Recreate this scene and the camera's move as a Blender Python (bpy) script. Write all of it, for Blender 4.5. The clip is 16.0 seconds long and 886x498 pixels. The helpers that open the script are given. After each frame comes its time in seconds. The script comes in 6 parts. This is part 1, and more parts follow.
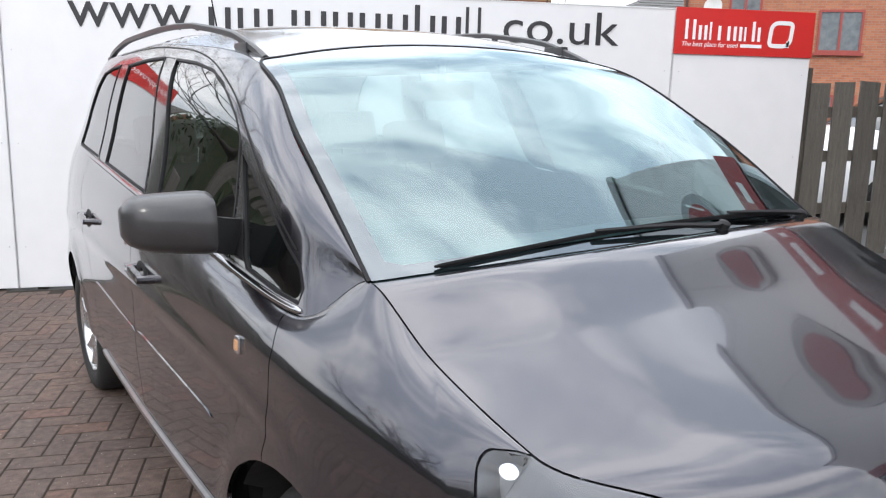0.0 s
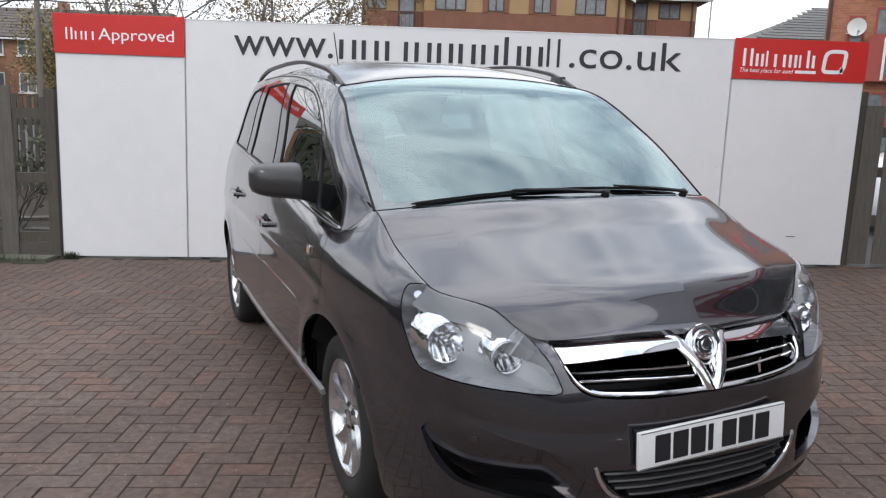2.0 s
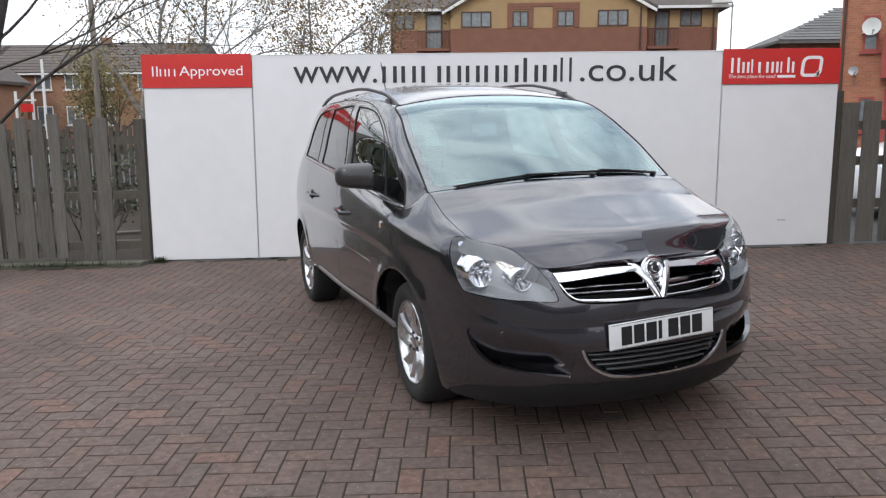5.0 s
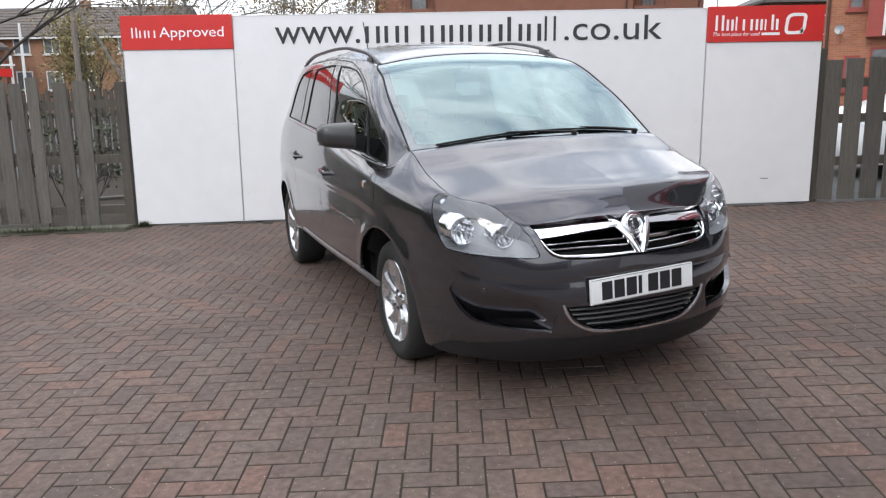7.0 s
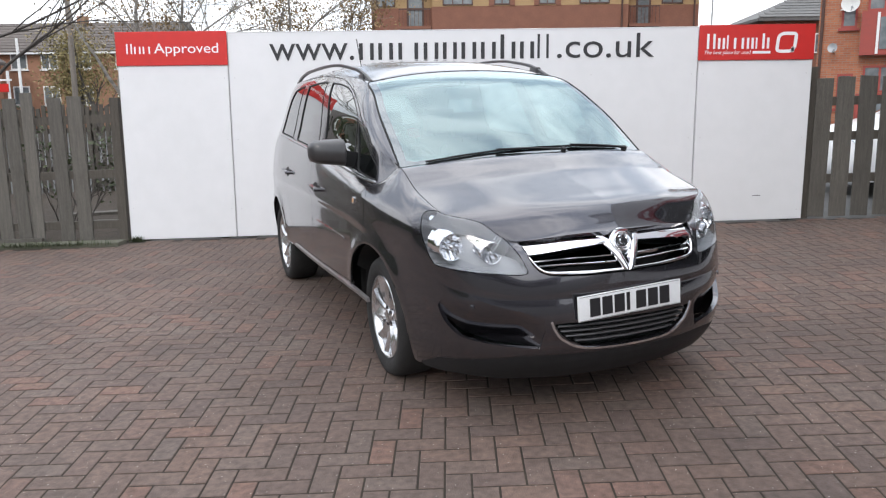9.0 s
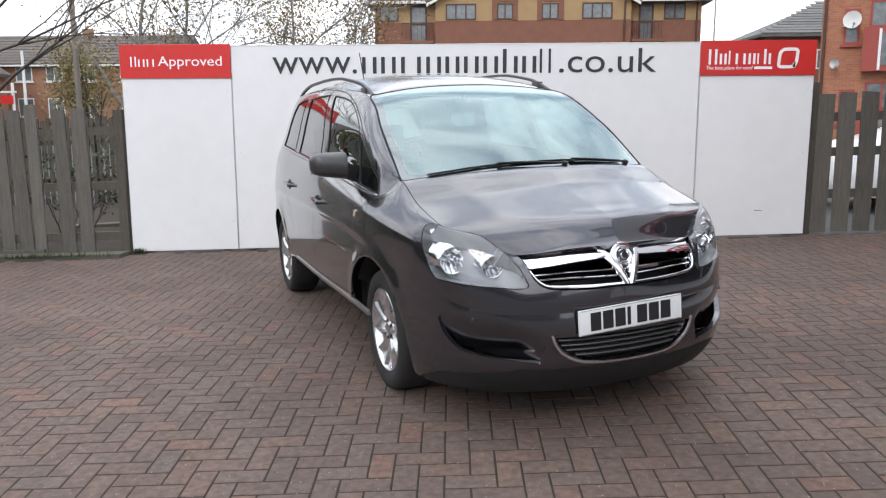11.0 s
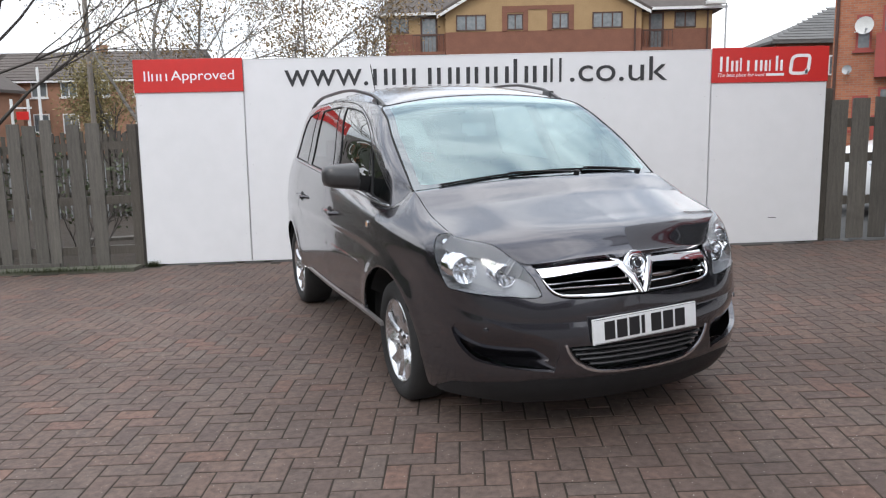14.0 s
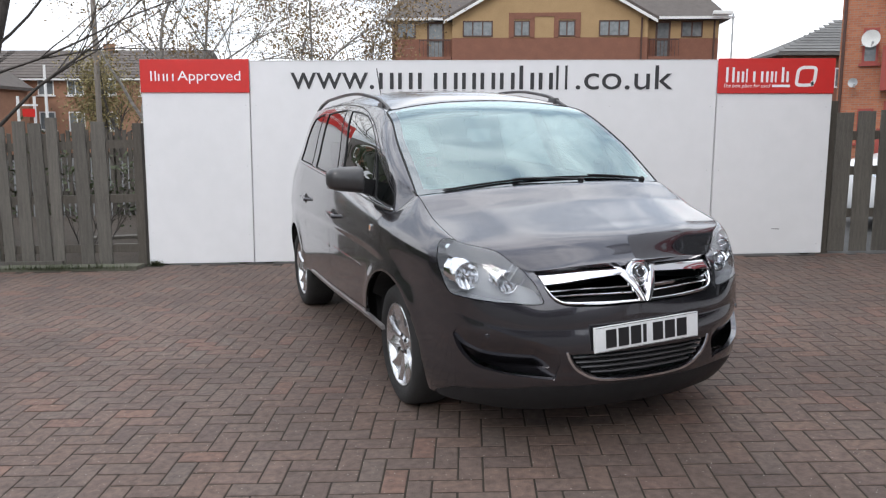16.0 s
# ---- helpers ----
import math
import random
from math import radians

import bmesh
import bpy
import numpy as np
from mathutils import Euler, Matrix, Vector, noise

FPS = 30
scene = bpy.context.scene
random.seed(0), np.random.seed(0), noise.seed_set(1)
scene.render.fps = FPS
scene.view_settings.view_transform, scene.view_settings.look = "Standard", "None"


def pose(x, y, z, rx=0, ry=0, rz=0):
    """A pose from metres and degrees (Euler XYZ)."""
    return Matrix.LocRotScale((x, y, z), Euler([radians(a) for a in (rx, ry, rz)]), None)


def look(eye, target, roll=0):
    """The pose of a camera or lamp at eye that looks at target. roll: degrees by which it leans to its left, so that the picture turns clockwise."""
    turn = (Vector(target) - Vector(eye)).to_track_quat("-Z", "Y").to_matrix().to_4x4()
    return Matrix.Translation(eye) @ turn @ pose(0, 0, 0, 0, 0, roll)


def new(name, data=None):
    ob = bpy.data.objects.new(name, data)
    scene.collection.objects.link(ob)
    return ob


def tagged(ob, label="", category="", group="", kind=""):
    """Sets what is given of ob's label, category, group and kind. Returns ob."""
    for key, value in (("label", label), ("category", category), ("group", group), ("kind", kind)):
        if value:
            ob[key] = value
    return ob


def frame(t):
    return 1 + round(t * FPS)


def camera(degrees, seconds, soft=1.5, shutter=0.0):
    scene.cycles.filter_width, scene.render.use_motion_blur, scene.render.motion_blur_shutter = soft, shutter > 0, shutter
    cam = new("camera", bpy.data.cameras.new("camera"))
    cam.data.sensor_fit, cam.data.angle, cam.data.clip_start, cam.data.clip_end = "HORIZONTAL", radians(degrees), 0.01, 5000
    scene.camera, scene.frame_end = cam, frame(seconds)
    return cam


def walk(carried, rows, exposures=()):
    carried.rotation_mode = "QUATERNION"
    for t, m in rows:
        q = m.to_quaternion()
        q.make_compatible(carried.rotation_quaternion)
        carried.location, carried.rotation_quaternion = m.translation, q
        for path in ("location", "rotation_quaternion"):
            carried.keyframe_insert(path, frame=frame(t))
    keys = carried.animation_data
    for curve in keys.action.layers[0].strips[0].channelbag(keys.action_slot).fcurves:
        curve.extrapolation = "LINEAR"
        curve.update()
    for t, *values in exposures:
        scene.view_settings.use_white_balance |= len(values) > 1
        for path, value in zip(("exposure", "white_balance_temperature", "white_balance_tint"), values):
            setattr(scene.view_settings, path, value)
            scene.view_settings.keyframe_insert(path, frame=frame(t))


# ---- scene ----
cam = camera(57.5, 16.0, 1.2)
PATH = [
    (0, (-0.949, -6.133, 1.44), (-0.673, -4.189, 1.059), 1.6),
    (0.5, (-0.797, -6.441, 1.446), (-0.688, -4.48, 1.066), 2.0),
    (1, (-0.638, -6.755, 1.442), (-0.567, -4.791, 1.068), 3.2),
    (1.5, (-0.555, -7.092, 1.435), (-0.587, -5.123, 1.087), 3.2),
    (2, (-0.53, -7.388, 1.448), (-0.604, -5.42, 1.098), 2.3),
    (2.5, (-0.496, -7.708, 1.441), (-0.645, -5.743, 1.097), 1.9),
    (3, (-0.535, -7.979, 1.428), (-0.649, -6.008, 1.103), 0.9),
    (3.2, (-0.552, -8.064, 1.437), (-0.694, -6.095, 1.117), 0.7),
    (5.3, (-0.467, -8.608, 1.43), (-0.623, -6.639, 1.115), -0.3),
    (5.5, (-0.462, -8.611, 1.428), (-0.588, -6.642, 1.1), -0.3),
    (6, (-0.461, -8.614, 1.425), (-0.599, -6.647, 1.091), -0.7),
    (6.5, (-0.453, -8.614, 1.418), (-0.604, -6.651, 1.066), -0.8),
    (7, (-0.454, -8.609, 1.409), (-0.583, -6.655, 1.006), -0.6),
    (7.5, (-0.446, -8.604, 1.414), (-0.62, -6.653, 1.009), -0.9),
    (8, (-0.433, -8.604, 1.417), (-0.562, -6.646, 1.031), -0.7),
    (8.5, (-0.428, -8.605, 1.413), (-0.526, -6.643, 1.041), -0.5),
    (9, (-0.42, -8.613, 1.413), (-0.54, -6.65, 1.048), -0.4),
    (9.2, (-0.412, -8.606, 1.405), (-0.546, -6.644, 1.045), -0.6),
    (11.5, (-0.417, -8.616, 1.415), (-0.543, -6.647, 1.089), 0.0),
    (12, (-0.432, -8.627, 1.417), (-0.578, -6.659, 1.097), -0.1),
    (12.5, (-0.435, -8.621, 1.416), (-0.597, -6.653, 1.098), -0.4),
    (13, (-0.428, -8.612, 1.415), (-0.591, -6.644, 1.1), -0.6),
    (13.5, (-0.421, -8.61, 1.412), (-0.58, -6.641, 1.102), -0.7),
    (14, (-0.415, -8.612, 1.409), (-0.571, -6.642, 1.103), -0.8),
    (14.5, (-0.41, -8.615, 1.41), (-0.569, -6.644, 1.11), -0.6),
    (15, (-0.413, -8.612, 1.409), (-0.579, -6.641, 1.113), 0.3),
    (15.5, (-0.417, -8.612, 1.409), (-0.578, -6.64, 1.115), 0.6),
    (16, (-0.417, -8.611, 1.409), (-0.579, -6.639, 1.115), 0.3),
]
walk(cam, [(t, look(eye, target, roll)) for t, eye, target, roll in PATH],
     [(0, .36), (.5, .14), (1, -.06), (1.5, -.14), (2, -.19), (3, -.22), (5.5, -.14), (7, .07), (9, .14), (11.5, .06), (12.5, .01), (14.5, -.04), (16, -.07)])


# ---- daylight: broken white cloud ----
SUN_EL, SUN_ROT = 34.0, 205.0
world = bpy.data.worlds.new("sky")
scene.world = world
world.use_nodes = True
wt = world.node_tree
sky = wt.nodes.new("ShaderNodeTexSky")
sky.sky_type, sky.sun_disc = "NISHITA", False
sky.sun_elevation, sky.sun_rotation = radians(SUN_EL), radians(SUN_ROT)
sky.dust_density, sky.air_density = 2.0, 1.0
geo_w = wt.nodes.new("ShaderNodeTexCoord")
cl = wt.nodes.new("ShaderNodeTexNoise")
cl.inputs["Scale"].default_value, cl.inputs["Detail"].default_value, cl.inputs["Roughness"].default_value = 3.4, 7, .56
cl.inputs["Distortion"].default_value = .4
wt.links.new(geo_w.outputs["Generated"], cl.inputs["Vector"])
ramp = wt.nodes.new("ShaderNodeMapRange")
ramp.inputs["From Min"].default_value, ramp.inputs["From Max"].default_value = .40, .60
ramp.inputs["To Min"].default_value, ramp.inputs["To Max"].default_value = .0, 1.0
wt.links.new(cl.outputs["Fac"], ramp.inputs["Value"])
# cloud shade: brighter towards the horizon's haze, greyer bellies
tone = wt.nodes.new("ShaderNodeMix")
tone.data_type = "RGBA"
tone.inputs["A"].default_value, tone.inputs["B"].default_value = (10.2, 11.4, 13.4, 1), (23.5, 23.8, 24.6, 1)
wt.links.new(ramp.outputs["Result"], tone.inputs["Factor"])
# an overcast dome is brighter overhead than at its rim
sep, rise, lift_ = wt.nodes.new("ShaderNodeSeparateXYZ"), wt.nodes.new("ShaderNodeMapRange"), wt.nodes.new("ShaderNodeVectorMath")
wt.links.new(geo_w.outputs["Generated"], sep.inputs[0])
wt.links.new(sep.outputs["Z"], rise.inputs["Value"])
rise.inputs["To Min"].default_value, rise.inputs["To Max"].default_value = .90, 1.85
lift_.operation = "SCALE"
wt.links.new(tone.outputs["Result"], lift_.inputs[0])
wt.links.new(rise.outputs["Result"], lift_.inputs["Scale"])
blend = wt.nodes.new("ShaderNodeMix")
blend.data_type = "RGBA"
blend.inputs["Factor"].default_value = .85
wt.links.new(sky.outputs[0], blend.inputs["A"])
wt.links.new(lift_.outputs[0], blend.inputs["B"])
bg = wt.nodes["Background"]
bg.inputs["Strength"].default_value = .080
wt.links.new(blend.outputs["Result"], bg.inputs["Color"])
sun = new("sun", bpy.data.lights.new("sun", "SUN"))
sun.data.energy, sun.data.angle, sun.data.color = .8, radians(15), (1, .96, .9)
az = radians(SUN_ROT)
sun.matrix_world = look((math.sin(az) * 40 * math.cos(radians(SUN_EL)), math.cos(az) * 40 * math.cos(radians(SUN_EL)), 40 * math.sin(radians(SUN_EL))), (0, 0, 0))
scene.view_settings.exposure = 0.0

# ---- the lie of the land ----
SLOPE, LEVEL = .0355, -.961


def gz(x):
    """Height of the ground: the yard falls gently to one side."""
    return SLOPE * (min(max(x, -12.0), 9.0) - LEVEL)


def dip(y):
    """How far the yard drops away before the parking row."""
    return .05 * min(max(0.0, -4.7 - y), 5.3)


CAR = Matrix.Translation((-.233, -4.261, .0258)) @ pose(0, 0, 0, 0, -math.degrees(math.atan(SLOPE)), 0) @ pose(0, 0, 0, 0, 0, -64.8)
# ---- mesh tools ----
def part(name, bm, material, parent=None, label=""):
    """One mesh object from a bmesh, under a thing or a part."""
    me = bpy.data.meshes.new(name)
    bm.to_mesh(me)
    bm.free()
    me.materials.append(material)
    ob = new(name, me)
    if parent is not None:
        ob.parent = parent
    if label:
        ob["label"] = label
    return ob


def smooth(ob, angle=40):
    me = ob.data
    me.polygons.foreach_set("use_smooth", [True] * len(me.polygons))
    me.set_sharp_from_angle(angle=radians(angle))
    return ob


def block(bm, x0, x1, y0, y1, z0, z1, bevel=0.0, m=None):
    """A box into bm, its edges rounded."""
    b2 = bmesh.new()
    bmesh.ops.create_cube(b2, size=1)
    bmesh.ops.transform(b2, matrix=Matrix.Translation(((x0 + x1) / 2, (y0 + y1) / 2, (z0 + z1) / 2)) @ Matrix.Diagonal((x1 - x0, y1 - y0, z1 - z0, 1)), verts=b2.verts)
    if bevel:
        bmesh.ops.bevel(b2, geom=b2.edges[:], offset=bevel, segments=2, affect='EDGES', profile=.7)
    merge(bm, b2, m)
    return bm


def merge(bm, b2, m=None):
    if m is not None:
        bmesh.ops.transform(b2, matrix=m, verts=b2.verts)
    vs = [bm.verts.new(v.co) for v in b2.verts]
    b2.verts.index_update()
    for f in b2.faces:
        bm.faces.new([vs[v.index] for v in f.verts])
    b2.free()
    return bm


def boxed(name, x0, x1, y0, y1, z0, z1, material, parent=None, label="", bevel=0.0):
    return part(name, block(bmesh.new(), x0, x1, y0, y1, z0, z1, bevel), material, parent, label)


def sweep(bm, pts, ring, close=False, ups=None, scale=None):
    """A ring of (side, up) offsets drawn along pts."""
    pts = [Vector(p) for p in pts]
    rows = []
    n = len(pts)
    for i, p in enumerate(pts):
        d = (pts[(i + 1) % n if close else min(i + 1, n - 1)] - pts[(i - 1) % n if close else max(i - 1, 0)]).normalized()
        u = Vector(ups[i]) if ups is not None else Vector((0, 0, 1))
        sd = d.cross(u)
        sd = sd.normalized() if sd.length > 1e-6 else Vector((1, 0, 0))
        u = sd.cross(d).normalized()
        k = scale[i] if scale is not None else 1
        rows.append([bm.verts.new(p + sd * a * k + u * b * k) for a, b in ring])
    m = len(ring)
    for i in range(n if close else n - 1):
        r0, r1 = rows[i], rows[(i + 1) % n]
        for j in range(m):
            bm.faces.new((r0[j], r0[(j + 1) % m], r1[(j + 1) % m], r1[j]))
    if not close:
        bm.faces.new(rows[0])
        bm.faces.new(rows[-1][::-1])
    return bm


def circle(r, n=8, rx=None):
    return [(math.cos(2 * math.pi * i / n) * (rx or r), math.sin(2 * math.pi * i / n) * r) for i in range(n)]


def lathe(bm, profile, n=40, m=None, close=False):
    """A profile of (radius, height) turned about z."""
    b2 = bmesh.new()
    rows = [[b2.verts.new((r * math.cos(2 * math.pi * i / n), r * math.sin(2 * math.pi * i / n), h)) for i in range(n)] for r, h in profile]
    if close:
        rows.append(rows[0])
    for r0, r1 in zip(rows, rows[1:]):
        for i in range(n):
            b2.faces.new((r0[i], r0[(i + 1) % n], r1[(i + 1) % n], r1[i]))
    if not close:
        for r, (rad, h), rev in ((rows[0], profile[0], True), (rows[-1], profile[-1], False)):
            if rad > 1e-5:
                b2.faces.new(r[::-1] if rev else r)
    bmesh.ops.remove_doubles(b2, verts=b2.verts, dist=1e-6)
    return merge(bm, b2, m)


def prism(bm, outline, y0, y1, m=None):
    """A flat outline of (x, z) given depth from y0 to y1."""
    b2 = bmesh.new()
    a = [b2.verts.new((x, y0, z)) for x, z in outline]
    b = [b2.verts.new((x, y1, z)) for x, z in outline]
    b2.faces.new(a)
    b2.faces.new(b[::-1])
    n = len(outline)
    for i in range(n):
        b2.faces.new((a[i], b[i], b[(i + 1) % n], a[(i + 1) % n]))
    bmesh.ops.recalc_face_normals(b2, faces=b2.faces)
    return merge(bm, b2, m)


def inside(poly, x, y):
    """Which of the points lie in a polygon."""
    hit = np.zeros(x.shape, bool)
    n = len(poly)
    for i in range(n):
        (x0, y0), (x1, y1) = poly[i], poly[(i + 1) % n]
        if y0 != y1:
            hit ^= ((y0 > y) != (y1 > y)) & (x < (x1 - x0) * (y - y0) / (y1 - y0) + x0)
    return hit


def onto(poly, p):
    """The nearest point of a polygon's outline."""
    a = np.array(poly)
    d = np.roll(a, -1, 0) - a
    f = np.clip(((p - a) * d).sum(1) / np.maximum((d * d).sum(1), 1e-12), 0, 1)
    q = a + f[:, None] * d
    return q[np.argmin(((q - p) ** 2).sum(1))]


def cut_panels(fn, A, B, lengths, height, regions, sign=1.0, arches=()):
    """Cuts the surface fn(a, b) along closed outlines in (a, b) into panels: {label: (verts, normals, faces)}."""
    na, nb = len(A), len(B)
    ga, gb = np.meshgrid(lengths, B * height, indexing="ij")
    P = np.stack([ga, gb], -1).reshape(-1, 2)
    polys = [(lab, np.stack([np.interp([p[0] for p in poly], A, lengths), np.array([p[1] for p in poly]) * height], 1)) for lab, poly in regions]
    ids = np.arange(na * nb).reshape(na, nb)
    F = np.stack([ids[:-1, :-1], ids[1:, :-1], ids[1:, 1:], ids[:-1, 1:]], -1).reshape(-1, 4)
    C = P[F].mean(1)
    lab = np.zeros(len(F), int)
    for i, (_, poly) in reversed(list(enumerate(polys))):
        lab[inside(poly, C[:, 0], C[:, 1])] = i + 1
    X = fn(np.interp(P[:, 0], lengths, A), P[:, 1] / height)
    for (au, aw, ar) in arches:
        c = X[F].mean(1)
        du, dw = c[:, 0] - au, c[:, 2] - aw
        lab[np.where(dw > 0, np.hypot(du, dw), np.abs(du)) < ar] = -1
    touch = [set() for _ in range(len(P))]
    for f, l in zip(F, lab):
        for v in f:
            touch[v].add(l)
    mixed = [i for i, t in enumerate(touch) if len(t) > 1]
    for i in mixed:
        near = [onto(polys[l - 1][1], P[i]) for l in touch[i] if l > 0]
        if near and -1 not in touch[i]:
            q = min(near, key=lambda q: ((q - P[i]) ** 2).sum())
            if ((q - P[i]) ** 2).sum() < .05 ** 2:
                P[i] = q
    for n, (_, poly) in enumerate(polys):
        mine = [i for i in mixed if n + 1 in touch[i]]
        if mine:
            for q in poly:
                j = mine[int(np.argmin(((P[mine] - q) ** 2).sum(1)))]
                if ((P[j] - q) ** 2).sum() < .03 ** 2:
                    P[j] = q
    a, b, e = np.interp(P[:, 0], lengths, A), P[:, 1] / height, 2e-3
    X = fn(a, b)
    N = np.cross(fn(a + e, b) - fn(a - e, b), fn(a, b + e) - fn(a, b - e)) * sign
    N /= np.linalg.norm(N, axis=1)[:, None] + 1e-12
    for i in mixed:
        if -1 in touch[i]:
            for au, aw, ar in arches:
                du, dw = X[i, 0] - au, X[i, 2] - aw
                if abs(du) < ar * 1.2 and dw < ar * 1.2:
                    r = math.hypot(du, dw)
                    if dw > 0:
                        X[i, 0], X[i, 2] = au + du / r * ar, aw + dw / r * ar
                    else:
                        X[i, 0] = au + math.copysign(ar, du)
    out = {}
    for l in set(lab) - {-1}:
        f = F[lab == l]
        out[polys[l - 1][0] if l > 0 else "rest"] = (X, N, f)
    return out


def panel(name, data, material, parent, gap=.0015, depth=.012, lift=0.0, label="", sign=1.0, rim_only=False, bent=False):
    """A panel as a mesh of its own: its rim drawn in by the gap and turned inwards."""
    X, N, F = data
    used, inv = np.unique(F, return_inverse=True)
    F = inv.reshape(F.shape)
    X, N = X[used], N[used]
    X = X + N * (lift(X)[:, None] if callable(lift) else lift)
    count = {}
    for f in F:
        for i in range(4):
            k = (f[i], f[(i + 1) % 4])
            count[k] = count.get(k, 0) + 1
    rimed = [k for k in count if (k[1], k[0]) not in count]
    cen = X[F].mean(1)
    acc, num = np.zeros_like(X), np.zeros(len(X))
    for f, c in zip(F, cen):
        acc[f] += c
        num[f] += 1
    ring = sorted({i for k in rimed for i in k})
    toward = acc / np.maximum(num, 1)[:, None] - X
    toward /= np.linalg.norm(toward, axis=1)[:, None] + 1e-9
    X = X.copy()
    X[ring] += toward[ring] * gap
    verts, norms, faces = X.tolist(), N.tolist(), [list(map(int, f)) for f in F]
    if sign < 0:
        faces = [f[::-1] for f in faces]
    if rim_only:
        faces = []
    if depth:
        top, low = {}, {}
        for i in ring:
            side = -toward[i] * np.sign(depth)
            top[i] = len(verts); verts.append(X[i].tolist()); norms.append(side.tolist())
            low[i] = len(verts); verts.append((X[i] - N[i] * depth).tolist()); norms.append(side.tolist())
        for i, j in rimed:
            q = [top[i], low[i], low[j], top[j]]
            faces.append(q if sign > 0 else q[::-1])
    me = bpy.data.meshes.new(name)
    me.from_pydata(verts, [], faces)
    me.polygons.foreach_set("use_smooth", [True] * len(me.polygons))
    if not bent:
        me.normals_split_custom_set_from_vertices(norms)
    me.materials.append(material)
    ob = new(name, me)
    ob.parent = parent
    if label:
        ob["label"] = label
    return ob
# ---- materials ----
def mat(name, col, rough=.6, metal=0.0, col2=None, scale=8.0, bump=0.0, bscale=60.0, coat=0.0, spec=.5, detail=6.0, stretch=None, rough2=None, piece=0.0):
    """A principled surface whose colour drifts between two tones, with fine relief."""
    m = bpy.data.materials.new(name)
    m.use_nodes = True
    nt = m.node_tree
    b = nt.nodes["Principled BSDF"]
    b.inputs["Roughness"].default_value = rough
    b.inputs["Metallic"].default_value = metal
    b.inputs["Coat Weight"].default_value = coat
    b.inputs["Coat Roughness"].default_value = .045
    b.inputs["Coat IOR"].default_value = 1.75
    b.inputs["Specular IOR Level"].default_value = spec
    b.inputs["Base Color"].default_value = (*col, 1)
    tc = nt.nodes.new("ShaderNodeTexCoord")
    src = tc.outputs["Object"]
    if stretch:
        mp = nt.nodes.new("ShaderNodeMapping")
        mp.inputs["Scale"].default_value = stretch
        nt.links.new(src, mp.inputs["Vector"])
        src = mp.outputs["Vector"]
    if col2 is not None:
        n1, n2 = nt.nodes.new("ShaderNodeTexNoise"), nt.nodes.new("ShaderNodeTexNoise")
        for n, s in ((n1, scale), (n2, scale * 7.3)):
            n.inputs["Scale"].default_value = s
            n.inputs["Detail"].default_value = detail
            nt.links.new(src, n.inputs["Vector"])
        av = nt.nodes.new("ShaderNodeMath")
        av.operation = "ADD"
        nt.links.new(n1.outputs["Fac"], av.inputs[0])
        nt.links.new(n2.outputs["Fac"], av.inputs[1])
        rng = nt.nodes.new("ShaderNodeMapRange")
        rng.inputs["From Min"].default_value, rng.inputs["From Max"].default_value = .7, 1.3
        nt.links.new(av.outputs[0], rng.inputs["Value"])
        mix = nt.nodes.new("ShaderNodeMix")
        mix.data_type = "RGBA"
        mix.inputs["A"].default_value, mix.inputs["B"].default_value = (*col, 1), (*col2, 1)
        nt.links.new(rng.outputs["Result"], mix.inputs["Factor"])
        last = mix.outputs["Result"]
        if piece:
            inf = nt.nodes.new("ShaderNodeObjectInfo")
            geo = nt.nodes.new("ShaderNodeNewGeometry")
            sm = nt.nodes.new("ShaderNodeMath")
            sm.operation = "ADD"
            nt.links.new(inf.outputs["Random"], sm.inputs[0])
            nt.links.new(geo.outputs["Random Per Island"], sm.inputs[1])
            fr = nt.nodes.new("ShaderNodeMath")
            fr.operation = "FRACT"
            nt.links.new(sm.outputs[0], fr.inputs[0])
            mr = nt.nodes.new("ShaderNodeMapRange")
            mr.inputs["To Min"].default_value, mr.inputs["To Max"].default_value = 1 - piece, 1 + piece
            nt.links.new(fr.outputs[0], mr.inputs["Value"])
            hs = nt.nodes.new("ShaderNodeHueSaturation")
            nt.links.new(last, hs.inputs["Color"])
            nt.links.new(mr.outputs["Result"], hs.inputs["Value"])
            last = hs.outputs["Color"]
        nt.links.new(last, b.inputs["Base Color"])
        if rough2 is not None:
            rr = nt.nodes.new("ShaderNodeMapRange")
            rr.inputs["From Min"].default_value, rr.inputs["From Max"].default_value = .7, 1.3
            rr.inputs["To Min"].default_value, rr.inputs["To Max"].default_value = rough, rough2
            nt.links.new(av.outputs[0], rr.inputs["Value"])
            nt.links.new(rr.outputs["Result"], b.inputs["Roughness"])
    if bump:
        nb = nt.nodes.new("ShaderNodeTexNoise")
        nb.inputs["Scale"].default_value = bscale
        nb.inputs["Detail"].default_value = 5
        nt.links.new(src, nb.inputs["Vector"])
        bp = nt.nodes.new("ShaderNodeBump")
        bp.inputs["Strength"].default_value = bump
        bp.inputs["Distance"].default_value = .01
        nt.links.new(nb.outputs["Fac"], bp.inputs["Height"])
        nt.links.new(bp.outputs["Normal"], b.inputs["Normal"])
    return m


